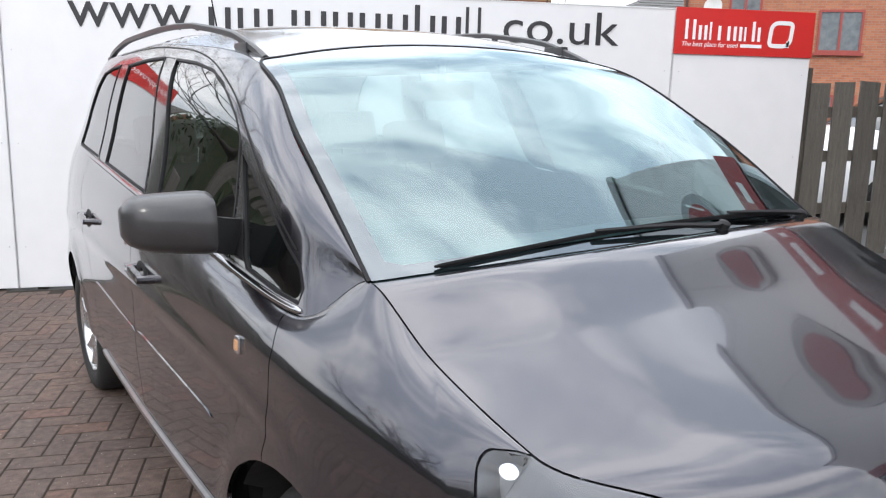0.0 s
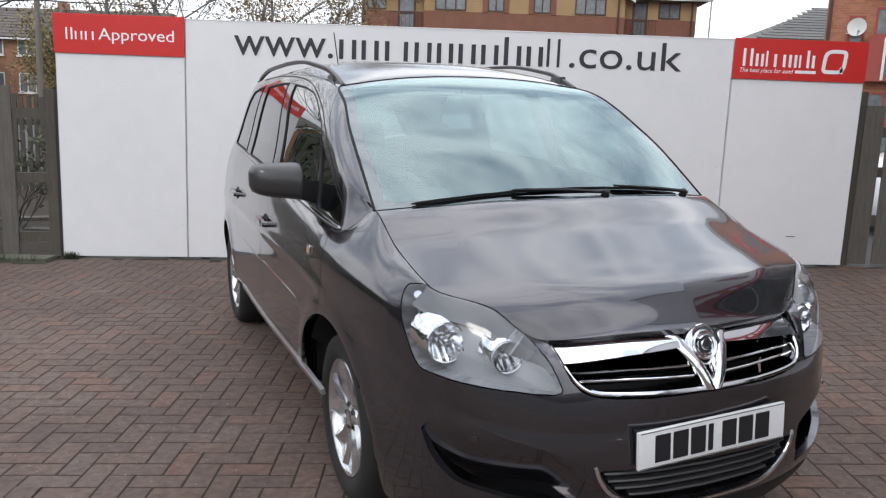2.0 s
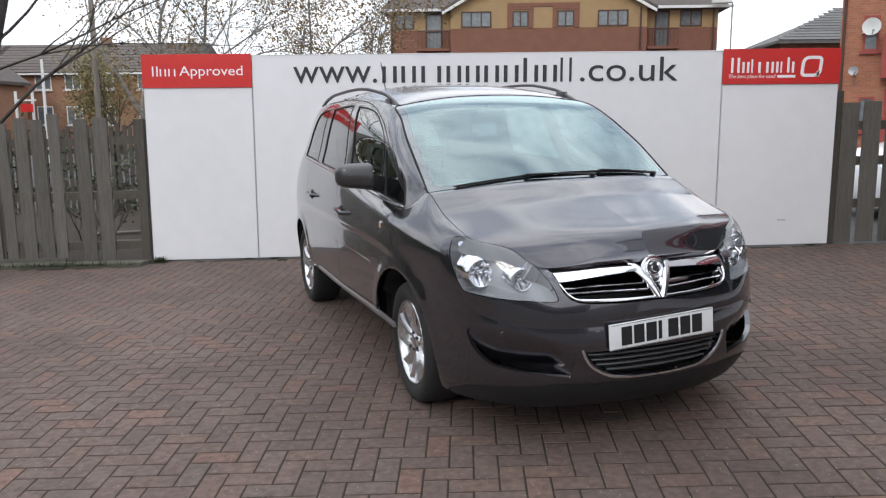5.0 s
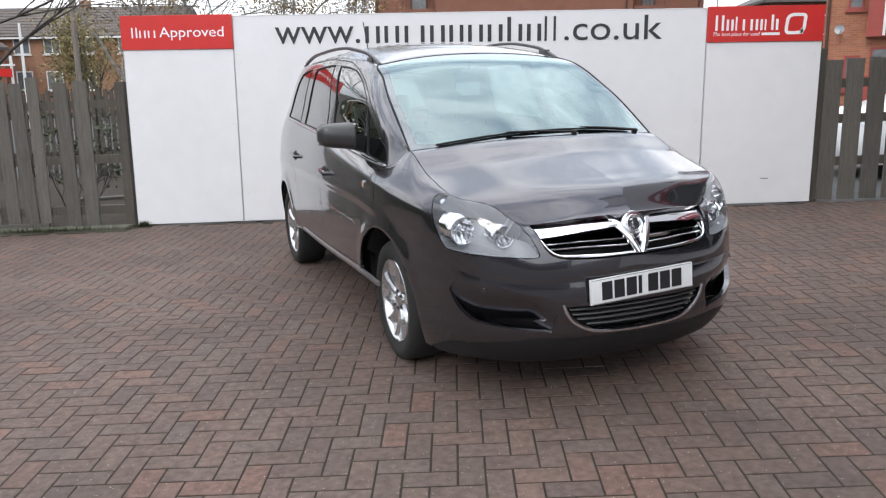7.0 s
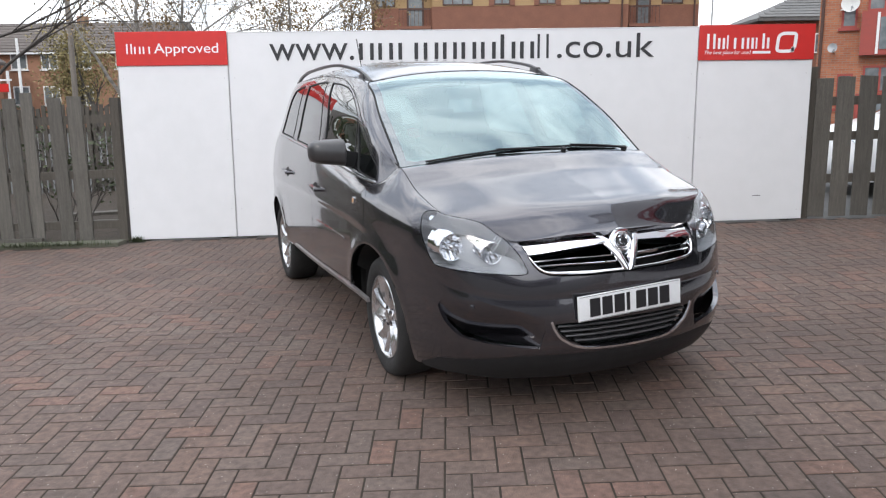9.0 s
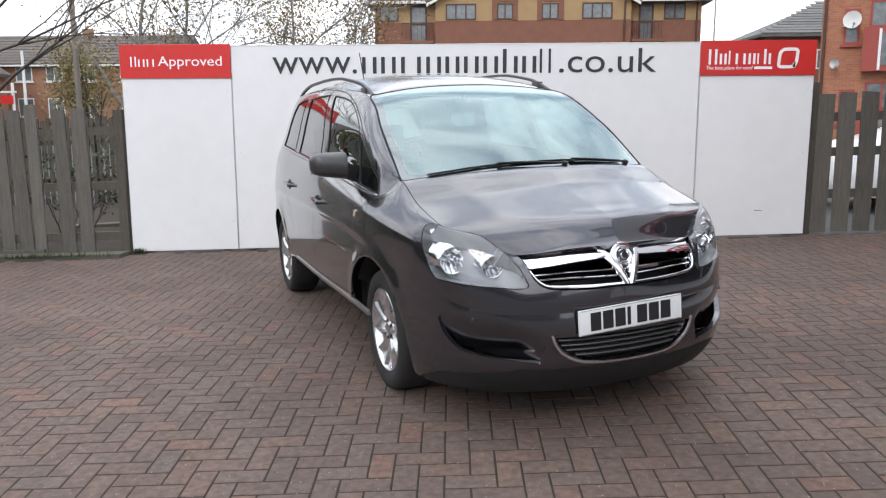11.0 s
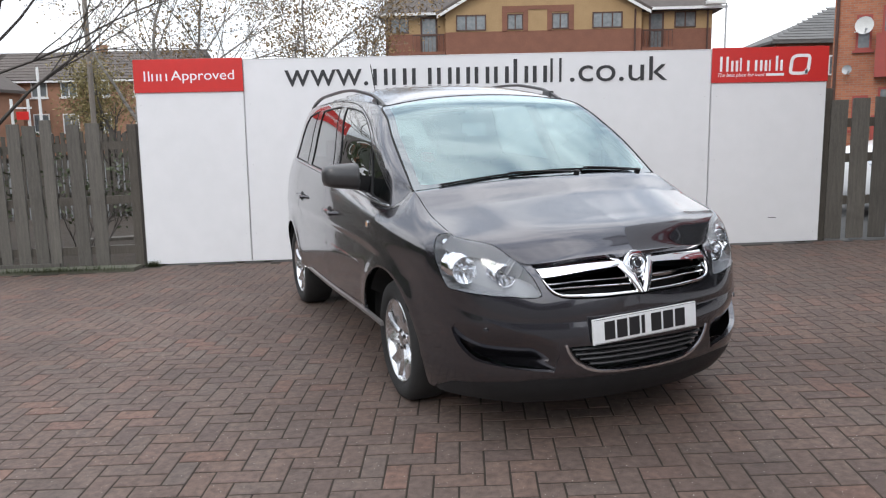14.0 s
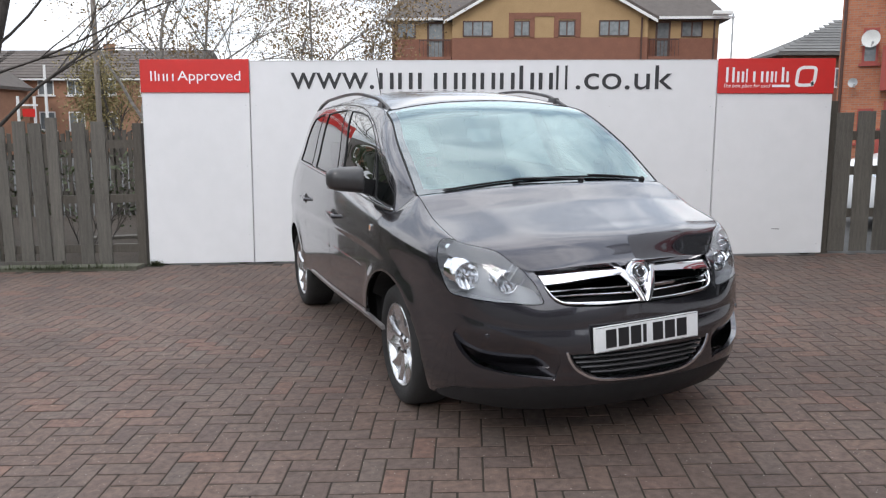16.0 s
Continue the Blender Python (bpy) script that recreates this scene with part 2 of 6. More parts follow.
def glass(name, tint, bare=.04, gloss=(1, 1, 1)):
    """A thin pane: clear, tinted, with mirror gloss that grows from its bare value towards grazing angles."""
    m = bpy.data.materials.new(name)
    m.use_nodes = True
    nt = m.node_tree
    nt.nodes.remove(nt.nodes["Principled BSDF"])
    tr, gl, mx, lw, pw, mr = (nt.nodes.new("ShaderNode" + k) for k in ("BsdfTransparent", "BsdfGlossy", "MixShader", "LayerWeight", "Math", "MapRange"))
    tr.inputs["Color"].default_value = (*tint, 1)
    gl.inputs["Roughness"].default_value = .0
    gl.inputs["Color"].default_value = (*gloss, 1)
    lw.inputs["Blend"].default_value = .5
    pw.operation = "POWER"
    pw.inputs[1].default_value = 4.0
    mr.inputs["To Min"].default_value, mr.inputs["To Max"].default_value = bare, 1.0
    nt.links.new(lw.outputs["Facing"], pw.inputs[0])
    nt.links.new(pw.outputs[0], mr.inputs["Value"])
    nt.links.new(mr.outputs["Result"], mx.inputs[0])
    nt.links.new(tr.outputs[0], mx.inputs[1])
    nt.links.new(gl.outputs[0], mx.inputs[2])
    nt.links.new(mx.outputs[0], nt.nodes["Material Output"].inputs["Surface"])
    return m


PAINT = mat("grey_metallic_paint", (.046, .044, .053), .24, .88, (.054, .052, .062), 3.0, coat=1.0, bump=.012, bscale=900)
LENS = glass("headlight_lens", (.93, .94, .95), .045)
GLASS = glass("windscreen_glass", (.44, .63, .63), .185, (.78, .97, 1.0))
GLASS_SIDE = glass("side_glass", (.20, .24, .225), .14)
GLASS_DARK = glass("rear_side_glass", (.34, .37, .36), .12)
LAMPBED = mat("lamp_housing_grey", (.30, .31, .33), .35, .15, (.35, .36, .38), 20)
CHROME = mat("chrome", (.74, .74, .76), .06, 1.0)
CHROME_SOFT = mat("satin_chrome", (.80, .81, .83), .12, 1.0)
MIRRORED = mat("chromed_reflector", (.90, .91, .93), .10, 1.0, (.80, .81, .83), 60)
DARK_CHROME = mat("dark_chrome", (.09, .09, .10), .25, 1.0)
BLACK_PLASTIC = mat("black_plastic", (.013, .013, .014), .5, 0, (.020, .020, .021), 30, bump=.1, bscale=300, spec=.25)
SLAT = mat("grey_slat", (.055, .055, .058), .35, .3)
GLOSS_BLACK = mat("gloss_black", (.028, .027, .029), .12, 0, coat=.6)
FRIT = glass("windscreen_frit", (.16, .18, .20), .175, (.88, .95, 1.0))
RUBBER = mat("black_rubber", (.010, .010, .011), .6, spec=.25)
STRIP = mat("polished_strip", (.42, .42, .43), .12, 1.0)
RAIL = mat("rail_grey", (.035, .035, .037), .35, .2, (.05, .05, .052), 10)
TYRE = mat("tyre_rubber", (.010, .010, .010), .8, 0, (.019, .018, .018), 14, bump=.25, bscale=160)
ALLOY = mat("silver_alloy", (.74, .75, .77), .22, .92, (.62, .62, .63), 25)
DISC = mat("brake_steel", (.18, .17, .16), .4, .9, (.11, .09, .08), 20)
LINER = mat("dark_liner", (.008, .008, .008), .9)
PLATE = mat("plate_white", (.72, .73, .74), .3, 0, (.66, .67, .68), 10)
INK = mat("black_ink", (.012, .012, .014), .4)
RED_LENS = mat("red_lens", (.35, .01, .012), .1, 0, coat=.8)
AMBER = mat("amber_lens", (.55, .30, .16), .2)
SILL = mat("sill_grey", (.13, .125, .125), .3, .4, (.2, .19, .19), 12, coat=.4)
MIRROR_SHELL = mat("mirror_plastic", (.036, .035, .036), .34, .2, (.044, .042, .044), 40, bump=.03, bscale=500, coat=.25)
CLOTH = mat("seat_cloth", (.035, .035, .04), .9, 0, (.05, .05, .055), 40, bump=.3, bscale=300)
CLOTH_PALE = mat("headlining_cloth", (.32, .31, .29), .9, 0, (.36, .35, .33), 40)
DASH = mat("dashboard_plastic", (.03, .03, .032), .6, 0, (.04, .04, .042), 30, bump=.1, bscale=200)
# ---- yard materials ----
def ramp_mat(name, stops, rough, stain=.35, bump=.25, bscale=180, scale=9.0):
    """Pieces that differ in colour one from another, with stains and pale specks."""
    m = mat(name, (.2, .2, .2), rough, 0, (.2, .2, .2), scale, bump, bscale)
    nt = m.node_tree
    b = nt.nodes["Principled BSDF"]
    inf, geo = nt.nodes.new("ShaderNodeObjectInfo"), nt.nodes.new("ShaderNodeNewGeometry")
    add, fr = nt.nodes.new("ShaderNodeMath"), nt.nodes.new("ShaderNodeMath")
    add.operation, fr.operation = "ADD", "FRACT"
    nt.links.new(inf.outputs["Random"], add.inputs[0])
    nt.links.new(geo.outputs["Random Per Island"], add.inputs[1])
    nt.links.new(add.outputs[0], fr.inputs[0])
    cr = nt.nodes.new("ShaderNodeValToRGB")
    while len(cr.color_ramp.elements) < len(stops):
        cr.color_ramp.elements.new(.5)
    for e, (p, c) in zip(cr.color_ramp.elements, stops):
        e.position, e.color = p, (*c, 1)
    nt.links.new(fr.outputs[0], cr.inputs[0])
    n1, n2 = nt.nodes.new("ShaderNodeTexNoise"), nt.nodes.new("ShaderNodeTexNoise")
    n1.inputs["Scale"].default_value, n1.inputs["Detail"].default_value = .9, 8
    n2.inputs["Scale"].default_value, n2.inputs["Detail"].default_value = 30, 9
    for n in (n1, n2):
        nt.links.new(geo.outputs["Position"], n.inputs["Vector"])
    mr = nt.nodes.new("ShaderNodeMapRange")
    mr.inputs["From Min"].default_value, mr.inputs["From Max"].default_value = .3, .7
    mr.inputs["To Min"].default_value, mr.inputs["To Max"].default_value = 1 - stain, 1 + stain * .6
    nt.links.new(n1.outputs["Fac"], mr.inputs["Value"])
    mr2 = nt.nodes.new("ShaderNodeMapRange")
    mr2.inputs["From Min"].default_value, mr2.inputs["From Max"].default_value = .3, .7
    mr2.inputs["To Min"].default_value, mr2.inputs["To Max"].default_value = .68, 1.30
    nt.links.new(n2.outputs["Fac"], mr2.inputs["Value"])
    mu = nt.nodes.new("ShaderNodeMath")
    mu.operation = "MULTIPLY"
    nt.links.new(mr.outputs["Result"], mu.inputs[0])
    nt.links.new(mr2.outputs["Result"], mu.inputs[1])
    hs = nt.nodes.new("ShaderNodeHueSaturation")
    nt.links.new(cr.outputs["Color"], hs.inputs["Color"])
    nt.links.new(mu.outputs[0], hs.inputs["Value"])
    # pale grit
    vo = nt.nodes.new("ShaderNodeTexVoronoi")
    vo.inputs["Scale"].default_value = 34
    nt.links.new(geo.outputs["Position"], vo.inputs["Vector"])
    lt = nt.nodes.new("ShaderNodeMath")
    lt.operation, lt.inputs[1].default_value = "LESS_THAN", .075
    nt.links.new(vo.outputs["Distance"], lt.inputs[0])
    mx = nt.nodes.new("ShaderNodeMix")
    mx.data_type = "RGBA"
    mx.inputs["B"].default_value = (.42, .40, .37, 1)
    nt.links.new(lt.outputs[0], mx.inputs["Factor"])
    nt.links.new(hs.outputs["Color"], mx.inputs["A"])
    nt.links.new(mx.outputs["Result"], b.inputs["Base Color"])
    return m


PAVER = ramp_mat("clay_paver", [(0, (0.094, 0.066, 0.056)), (.22, (0.116, 0.078, 0.063)), (.45, (0.102, 0.073, 0.061)), (.66, (0.126, 0.081, 0.063)), (.84, (0.110, 0.082, 0.069)), (.94, (0.133, 0.077, 0.060)), (1, (0.141, 0.083, 0.063))], .74, .30, .5, 150)
JOINT = mat("joint_sand", (.016, .011, .008), .95, 0, (.034, .026, .018), 5, .4, 90)
SOIL = mat("soil", (.024, .017, .011), .95, 0, (.050, .036, .024), 5, .8, 30)
TARMAC = mat("tarmac", (.06, .06, .06), .9, 0, (.09, .088, .085), .6, .3, 120)
KERB = mat("concrete_edging", (.13, .125, .100), .9, 0, (.075, .082, .050), 6, .35, 70)
PANEL = mat("white_panel", (.78, .78, .80), .38, 0, (.73, .735, .75), .7, .02, 30)
PANEL_EDGE = mat("panel_edge", (.66, .66, .67), .4, .2, (.58, .58, .59), 9)
SIGN_RED = mat("red_vinyl", (.62, .030, .026), .32, 0, (.56, .028, .025), 1.5)
SIGN_MAROON = mat("dark_red_vinyl", (.26, .022, .026), .4, 0, (.22, .02, .024), 1.5)
SIGN_WHITE = mat("white_vinyl", (.86, .86, .87), .35)
SIGN_DARK = mat("charcoal_vinyl", (.028, .028, .032), .4)
TIMBER = mat("weathered_timber", (.085, .078, .069), .85, 0, (.145, .133, .116), 5, .5, 40, stretch=(9, 9, .8), piece=.22)
TIMBER_DARK = mat("dark_timber", (.060, .052, .044), .85, 0, (.10, .088, .072), 5, .5, 40, stretch=(9, 9, 1))
BARK = mat("dark_bark", (.050, .043, .040), .95, 0, (.09, .08, .072), 9, .6, 40, stretch=(1, 1, .3))
BIRCH_BARK = mat("birch_bark", (.34, .32, .29), .85, 0, (.12, .11, .10), 5, .5, 30, stretch=(1, 1, 4))
LEAF_YELLOW = mat("autumn_leaf", (.26, .16, .06), .7, 0, (.14, .10, .045), 3, piece=.5)
LEAF_OLIVE = mat("olive_leaf", (.24, .19, .075), .7, 0, (.15, .13, .055), 2, piece=.4)
LEAF_GREEN = mat("green_leaf", (.030, .046, .018), .7, 0, (.055, .062, .026), 6, piece=.4)


def brick_mat(name, col, col2, mortar):
    """Stretcher-bond brickwork at its true size, each brick a little different, for walls too far off to build brick by brick."""
    m = mat(name, col, .88, 0, col2, 2, .2, 30)
    nt = m.node_tree
    b = nt.nodes["Principled BSDF"]
    geo, sep, ax, cb, br = (nt.nodes.new("ShaderNode" + k) for k in ("TexCoord", "SeparateXYZ", "Math", "CombineXYZ", "TexBrick"))
    nt.links.new(geo.outputs["Object"], sep.inputs[0])
    ax.operation = "ADD"
    nt.links.new(sep.outputs["X"], ax.inputs[0])
    nt.links.new(sep.outputs["Y"], ax.inputs[1])
    nt.links.new(ax.outputs[0], cb.inputs["X"])
    nt.links.new(sep.outputs["Z"], cb.inputs["Y"])
    nt.links.new(cb.outputs[0], br.inputs["Vector"])
    for key, value in (("Scale", 1.0), ("Mortar Size", .008), ("Brick Width", .225), ("Row Height", .075), ("Bias", .0)):
        br.inputs[key].default_value = value
    br.inputs["Color1"].default_value, br.inputs["Color2"].default_value, br.inputs["Mortar"].default_value = (*col, 1), (*col2, 1), (*mortar, 1)
    mx = nt.nodes.new("ShaderNodeMix")
    mx.data_type = "RGBA"
    mx.blend_type = "MULTIPLY"
    mx.inputs["Factor"].default_value = .6
    old = b.inputs["Base Color"].links[0].from_socket
    gain = nt.nodes.new("ShaderNodeHueSaturation")
    gain.inputs["Saturation"].default_value, gain.inputs["Value"].default_value = .25, 2.2
    nt.links.new(old, gain.inputs["Color"])
    nt.links.new(br.outputs["Color"], mx.inputs["A"])
    nt.links.new(gain.outputs["Color"], mx.inputs["B"])
    nt.links.new(mx.outputs["Result"], b.inputs["Base Color"])
    return m


BRICK_ORANGE = brick_mat("orange_brick", (.46, .19, .10), (.36, .135, .075), (.30, .24, .19))
BRICK_RED = mat("red_brick", (.235, .105, .068), .88, 0, (.19, .085, .058), 2, .2, 30)
BRICK_TAN = mat("tan_brick", (.33, .175, .11), .88, 0, (.26, .135, .085), 2, .2, 30)
BRICK_YELLOW = mat("buff_brick", (.40, .27, .14), .88, 0, (.34, .225, .115), 2, .2, 30)
ROOF_TILE = mat("brown_roof_tile", (.075, .062, .055), .8, 0, (.11, .092, .082), 3, .3, 20, piece=.2)
SLATE = mat("grey_roof_tile", (.10, .10, .098), .75, 0, (.14, .14, .135), 3, .3, 20, piece=.15)
FRAME_WHITE = mat("white_upvc", (.74, .74, .73), .4, 0, (.68, .68, .67), 5)
FRAME_BROWN = mat("brown_frame", (.060, .028, .020), .5, 0, (.085, .04, .03), 6)
FRAME_RED = mat("red_frame", (.33, .055, .04), .5, 0, (.27, .05, .04), 6)
PANE = mat("window_pane", (.10, .12, .13), .06, 0, (.20, .22, .23), .7, spec=.8)
DISH = mat("dish_grey", (.62, .62, .60), .5, 0, (.52, .52, .50), 5)
STEEL = mat("galvanised_steel", (.36, .37, .38), .5, .5, (.28, .29, .30), 8)
CLADDING = mat("grey_cladding", (.17, .175, .19), .45, 0, (.14, .145, .16), 2, .02, 10)
CLADDING_PALE = mat("pale_grey_cladding", (.70, .705, .72), .45, 0, (.65, .655, .67), 2, .02, 10)
WHITE_PAINT = mat("white_car_paint", (.80, .81, .82), .3, 0, coat=.8)
DARK_GLASS = mat("dark_glass", (.012, .014, .015), .04, 0, spec=.8)


# ---- ground ----
def ground_sheet():
    xs = [-420, -200, -100, -50, -30, -20, -14, -12, -10.5, -9, -6, -3, 0, 3, 6, 7.5, 9, 12, 20, 35, 60, 120, 250, 420]
    ys = [-420, -200, -90, -45, -25, -15, -10, -4.7, -3, -1, 0, 1, 3, 6, 10, 16, 25, 40, 70, 140, 300, 420]
    bm = bmesh.new()
    v = [[bm.verts.new((x, y, gz(x) - dip(y) + .0006)) for y in ys] for x in xs]
    for i in range(len(xs) - 1):
        for j in range(len(ys) - 1):
            f = bm.faces.new((v[i][j], v[i + 1][j], v[i + 1][j + 1], v[i][j + 1]))
            near = -10.6 < (xs[i] + xs[i + 1]) / 2 < 7.6 and -10.1 < (ys[j] + ys[j + 1]) / 2 < 0
            f.material_index = 0 if near else 1
    g = part("ground", bm, JOINT)
    g.data.materials.append(TARMAC)
    return tagged(g, "dark sand bed and tarmac under the yard", "ground", kind="structure")


ground = ground_sheet()
pavement = tagged(new("pavement"), "brown clay block paving laid in herringbone", "paving", kind="structure")


# ---- hoarding ----
def words(body, x0, x1, z0, z1, y, material, parent, name="lettering", shear=0.0):
    """Letters set into a box on a board."""
    cu = bpy.data.curves.new(name, "FONT")
    cu.body, cu.size, cu.extrude, cu.shear, cu.resolution_u = body, 1, .002, shear, 4
    tmp = new("tmp", cu)
    bpy.context.view_layer.update()
    me = bpy.data.meshes.new_from_object(tmp.evaluated_get(bpy.context.evaluated_depsgraph_get()))
    bpy.data.objects.remove(tmp)
    co = np.array([v.co for v in me.vertices])
    lo, hi = co.min(0), co.max(0)
    f = (co - lo) / np.maximum(hi - lo, 1e-6)
    out = np.stack([x0 + (x1 - x0) * f[:, 0], y - .0035 + .003 * f[:, 2] * -1 + .003, z0 + (z1 - z0) * f[:, 1]], 1)
    me.vertices.foreach_set("co", out.ravel())
    me.materials.append(material)
    ob = new(name, me)
    ob.parent = parent
    return ob


def marks(shapes, x0, x1, z0, z1, y, material, parent):
    """A name shown as plain bars: widths with the heights of their left and right strokes, in parts of the row's height."""
    total = sum(s[0] for s in shapes)
    x = x0
    for w, left, right in shapes:
        wd = (x1 - x0) * w / total
        st = min(wd * .27, (z1 - z0) * .16)
        g = wd * .12
        part("name_bar", block(bmesh.new(), x + g, x + g + st, y - .0035, y - .0005, z0, z0 + (z1 - z0) * left, .002), material, parent)
        if right:
            part("name_bar", block(bmesh.new(), x + wd - g - st, x + wd - g, y - .0035, y - .0005, z0, z0 + (z1 - z0) * right, .002), material, parent)
        x += wd


def hoarding_panel(x0, x1, top, lab, header=False, y=0.0):
    b0, b1 = gz(x0) + .022, gz(x1) + .022
    bm = bmesh.new()
    prism(bm, [(x0, b0), (x1, b1), (x1, top), (x0, top)], y, y + .045)
    bmesh.ops.bevel(bm, geom=bm.edges[:], offset=.003, segments=1, affect='EDGES')
    p = tagged(part("hoarding_panel", bm, PANEL), lab, "sign panel")
    for a in (x0 + .002, x1 - .007):
        bb = gz(a) + .03
        part("edge_trim", block(bmesh.new(), a, a + .005, y - .0025, y, bb, top - .004), PANEL_EDGE, p)
    part("top_trim", block(bmesh.new(), x0 + .004, x1 - .004, y - .0025, y, top - .012, top - .002), PANEL_EDGE, p)
    if header:
        part("sign_header", block(bmesh.new(), x0 - .004, x1 + .004, y - .014, y - .003, 1.784, top + .006, .003), SIGN_RED, p, "red sign header with white lettering")
    for a in np.linspace(x0 + .15, x1 - .15, max(2, int((x1 - x0) / 1.2) + 1)):
        part("back_post", block(bmesh.new(), a - .04, a + .04, y + .046, y + .13, gz(a) - .02, top - .15, .004), TIMBER_DARK, p)
    return p


pl = hoarding_panel(-4.412, -3.216, 2.129, "white hoarding panel with a red header", True)
pc = hoarding_panel(-3.211, 1.676, 2.122, "wide white hoarding panel lettered in charcoal", y=.004)
pr = hoarding_panel(1.682, 2.824, 2.127, "white hoarding panel with a red header and strapline", True, y=.004)
words("www.", -2.763, -1.865, 1.822, 1.994, .002, SIGN_DARK, pc)
marks([(1, .70, .70), (1, .70, .70), (1.35, .70, .70), (1, .70, .70), (.95, .70, .70), (1, .70, .70), (1, .70, .70), (1, 1, .70), (.95, .70, .70), (.45, 1, 0), (.45, 1, 0)], -1.835, .215, 1.822, 2.065, .002, SIGN_DARK, pc)
words(".co.uk", .245, 1.234, 1.822, 2.065, .002, SIGN_DARK, pc)
lw = 1.196
marks([(1, 1, 1), (1.1, .72, .72), (1.25, .72, .72)], -4.412 + .085 * lw, -4.412 + .32 * lw, 1.905, 2.010, -.013, SIGN_WHITE, pl)
words("Approved", -4.412 + .345 * lw, -4.412 + .925 * lw, 1.878, 2.012, -.013, SIGN_WHITE, pl)
rw = 1.142
marks([(1.1, 1, 1), (.9, .72, .72), (.6, .9, 0), (1.3, .72, .72), (.9, .72, .72), (.6, .72, 0), (.9, 1, .72)], 1.682 + .055 * rw, 1.682 + .62 * rw, 1.895, 2.045, -.009, SIGN_WHITE, pr)
words("The best place for used", 1.682 + .05 * rw, 1.682 + .455 * rw, 1.832, 1.880, -.009, SIGN_WHITE, pr, shear=.2)
part("name_bar", block(bmesh.new(), 1.682 + .47 * rw, 1.682 + .625 * rw, -.0125, -.0095, 1.846, 1.872), SIGN_WHITE, pr)
bm = bmesh.new()
q0, q1 = 1.682 + .655 * rw, 1.682 + .865 * rw
ringpts = []
for t in np.linspace(0, 2 * math.pi, 28, endpoint=False):
    cx, cz = math.cos(t), math.sin(t)
    ringpts.append(((q0 + q1) / 2 + .087 * math.copysign(abs(cx) ** .45, cx) + .02 * cz, -.011, 1.955 + .088 * math.copysign(abs(cz) ** .45, cz)))
sweep(bm, ringpts, [(-.0015, -.016), (-.0015, .016), (.0015, .016), (.0015, -.016)], close=True, ups=[(p[0] - (q0 + q1) / 2, 0, p[2] - 1.955) for p in ringpts])
block(bm, .02, .045, -.0125, -.0095, -.1, -.045, 0, Matrix.Translation(((q0 + q1) / 2 + .03, 0, 1.955)))
part("round_mark", bm, SIGN_WHITE, pr)
# a scuff low on the panel, and screws
part("scuff", block(bmesh.new(), 2.31, 2.39, .0015, .0038, .395, .401, 0), SIGN_DARK, pr)
for p_, xs in ((pl, (-4.36, -3.26)), (pc, (-3.15, -1.9, -.65, .6, 1.62)), (pr, (1.74, 2.77))):
    for x in xs:
        for z in (.25, 1.0, 1.65):
            part("screw_head", lathe(bmesh.new(), [(.006, 0), (.005, .0025), (.001, .003)], 8, Matrix.Translation((x, .004 if p_ is not pl else 0, z)) @ pose(0, 0, 0, 90, 0, 0)), PANEL_EDGE, p_)


# ---- fences ----
def board(bm, x, w, z0, z1, y, lean=0.0, twist=0.0, seed=0):
    r = random.Random(seed)
    m = Matrix.Translation((x, y, z0)) @ pose(0, 0, 0, r.uniform(-.4, .4), lean, twist)
    prism(bm, [(-w / 2, 0), (w / 2, 0), (w / 2 + r.uniform(-.004, .004), (z1 - z0) * .5), (w / 2, z1 - z0 - r.uniform(0, .012)), (-w / 2, z1 - z0 - r.uniform(0, .012)), (-w / 2 + r.uniform(-.004, .004), (z1 - z0) * .5)], -.011, .011, m)
    bmesh.ops.bevel(bm, geom=bm.edges[:], offset=.002, segments=1, affect='EDGES')
    return bm


def fence(lab, boards, rails, x0, x1, y, posts, skirt=None, mat_rail=None):
    f = tagged(new("timber_fence"), lab, "fence")
    for i, (x, w, z1, lean) in enumerate(boards):
        part("fence_board", board(bmesh.new(), x, w, gz(x) + .02, z1 + gz(x), y, lean, random.uniform(-1.5, 1.5), i + int(x * 100)), TIMBER, f)
    for z in rails:
        a, b = gz(x0) + z, gz(x1) + z
        part("fence_rail", prism(bmesh.new(), [(x0, a - .045), (x1, b - .045), (x1, b + .045), (x0, a + .045)], y + .012, y + .055), mat_rail or TIMBER_DARK, f)
    for x in posts:
        part("fence_post", block(bmesh.new(), x - .05, x + .05, y + .014, y + .114, gz(x) - .05, gz(x) + 1.58, .006), TIMBER_DARK, f)
    if skirt:
        a, b = gz(skirt[0]), gz(skirt[1])
        part("gravel_board", prism(bmesh.new(), [(skirt[0], a), (skirt[1], b), (skirt[1], b + .075), (skirt[0], a + .075)], y - .05, y - .018), TIMBER, f)
    return f


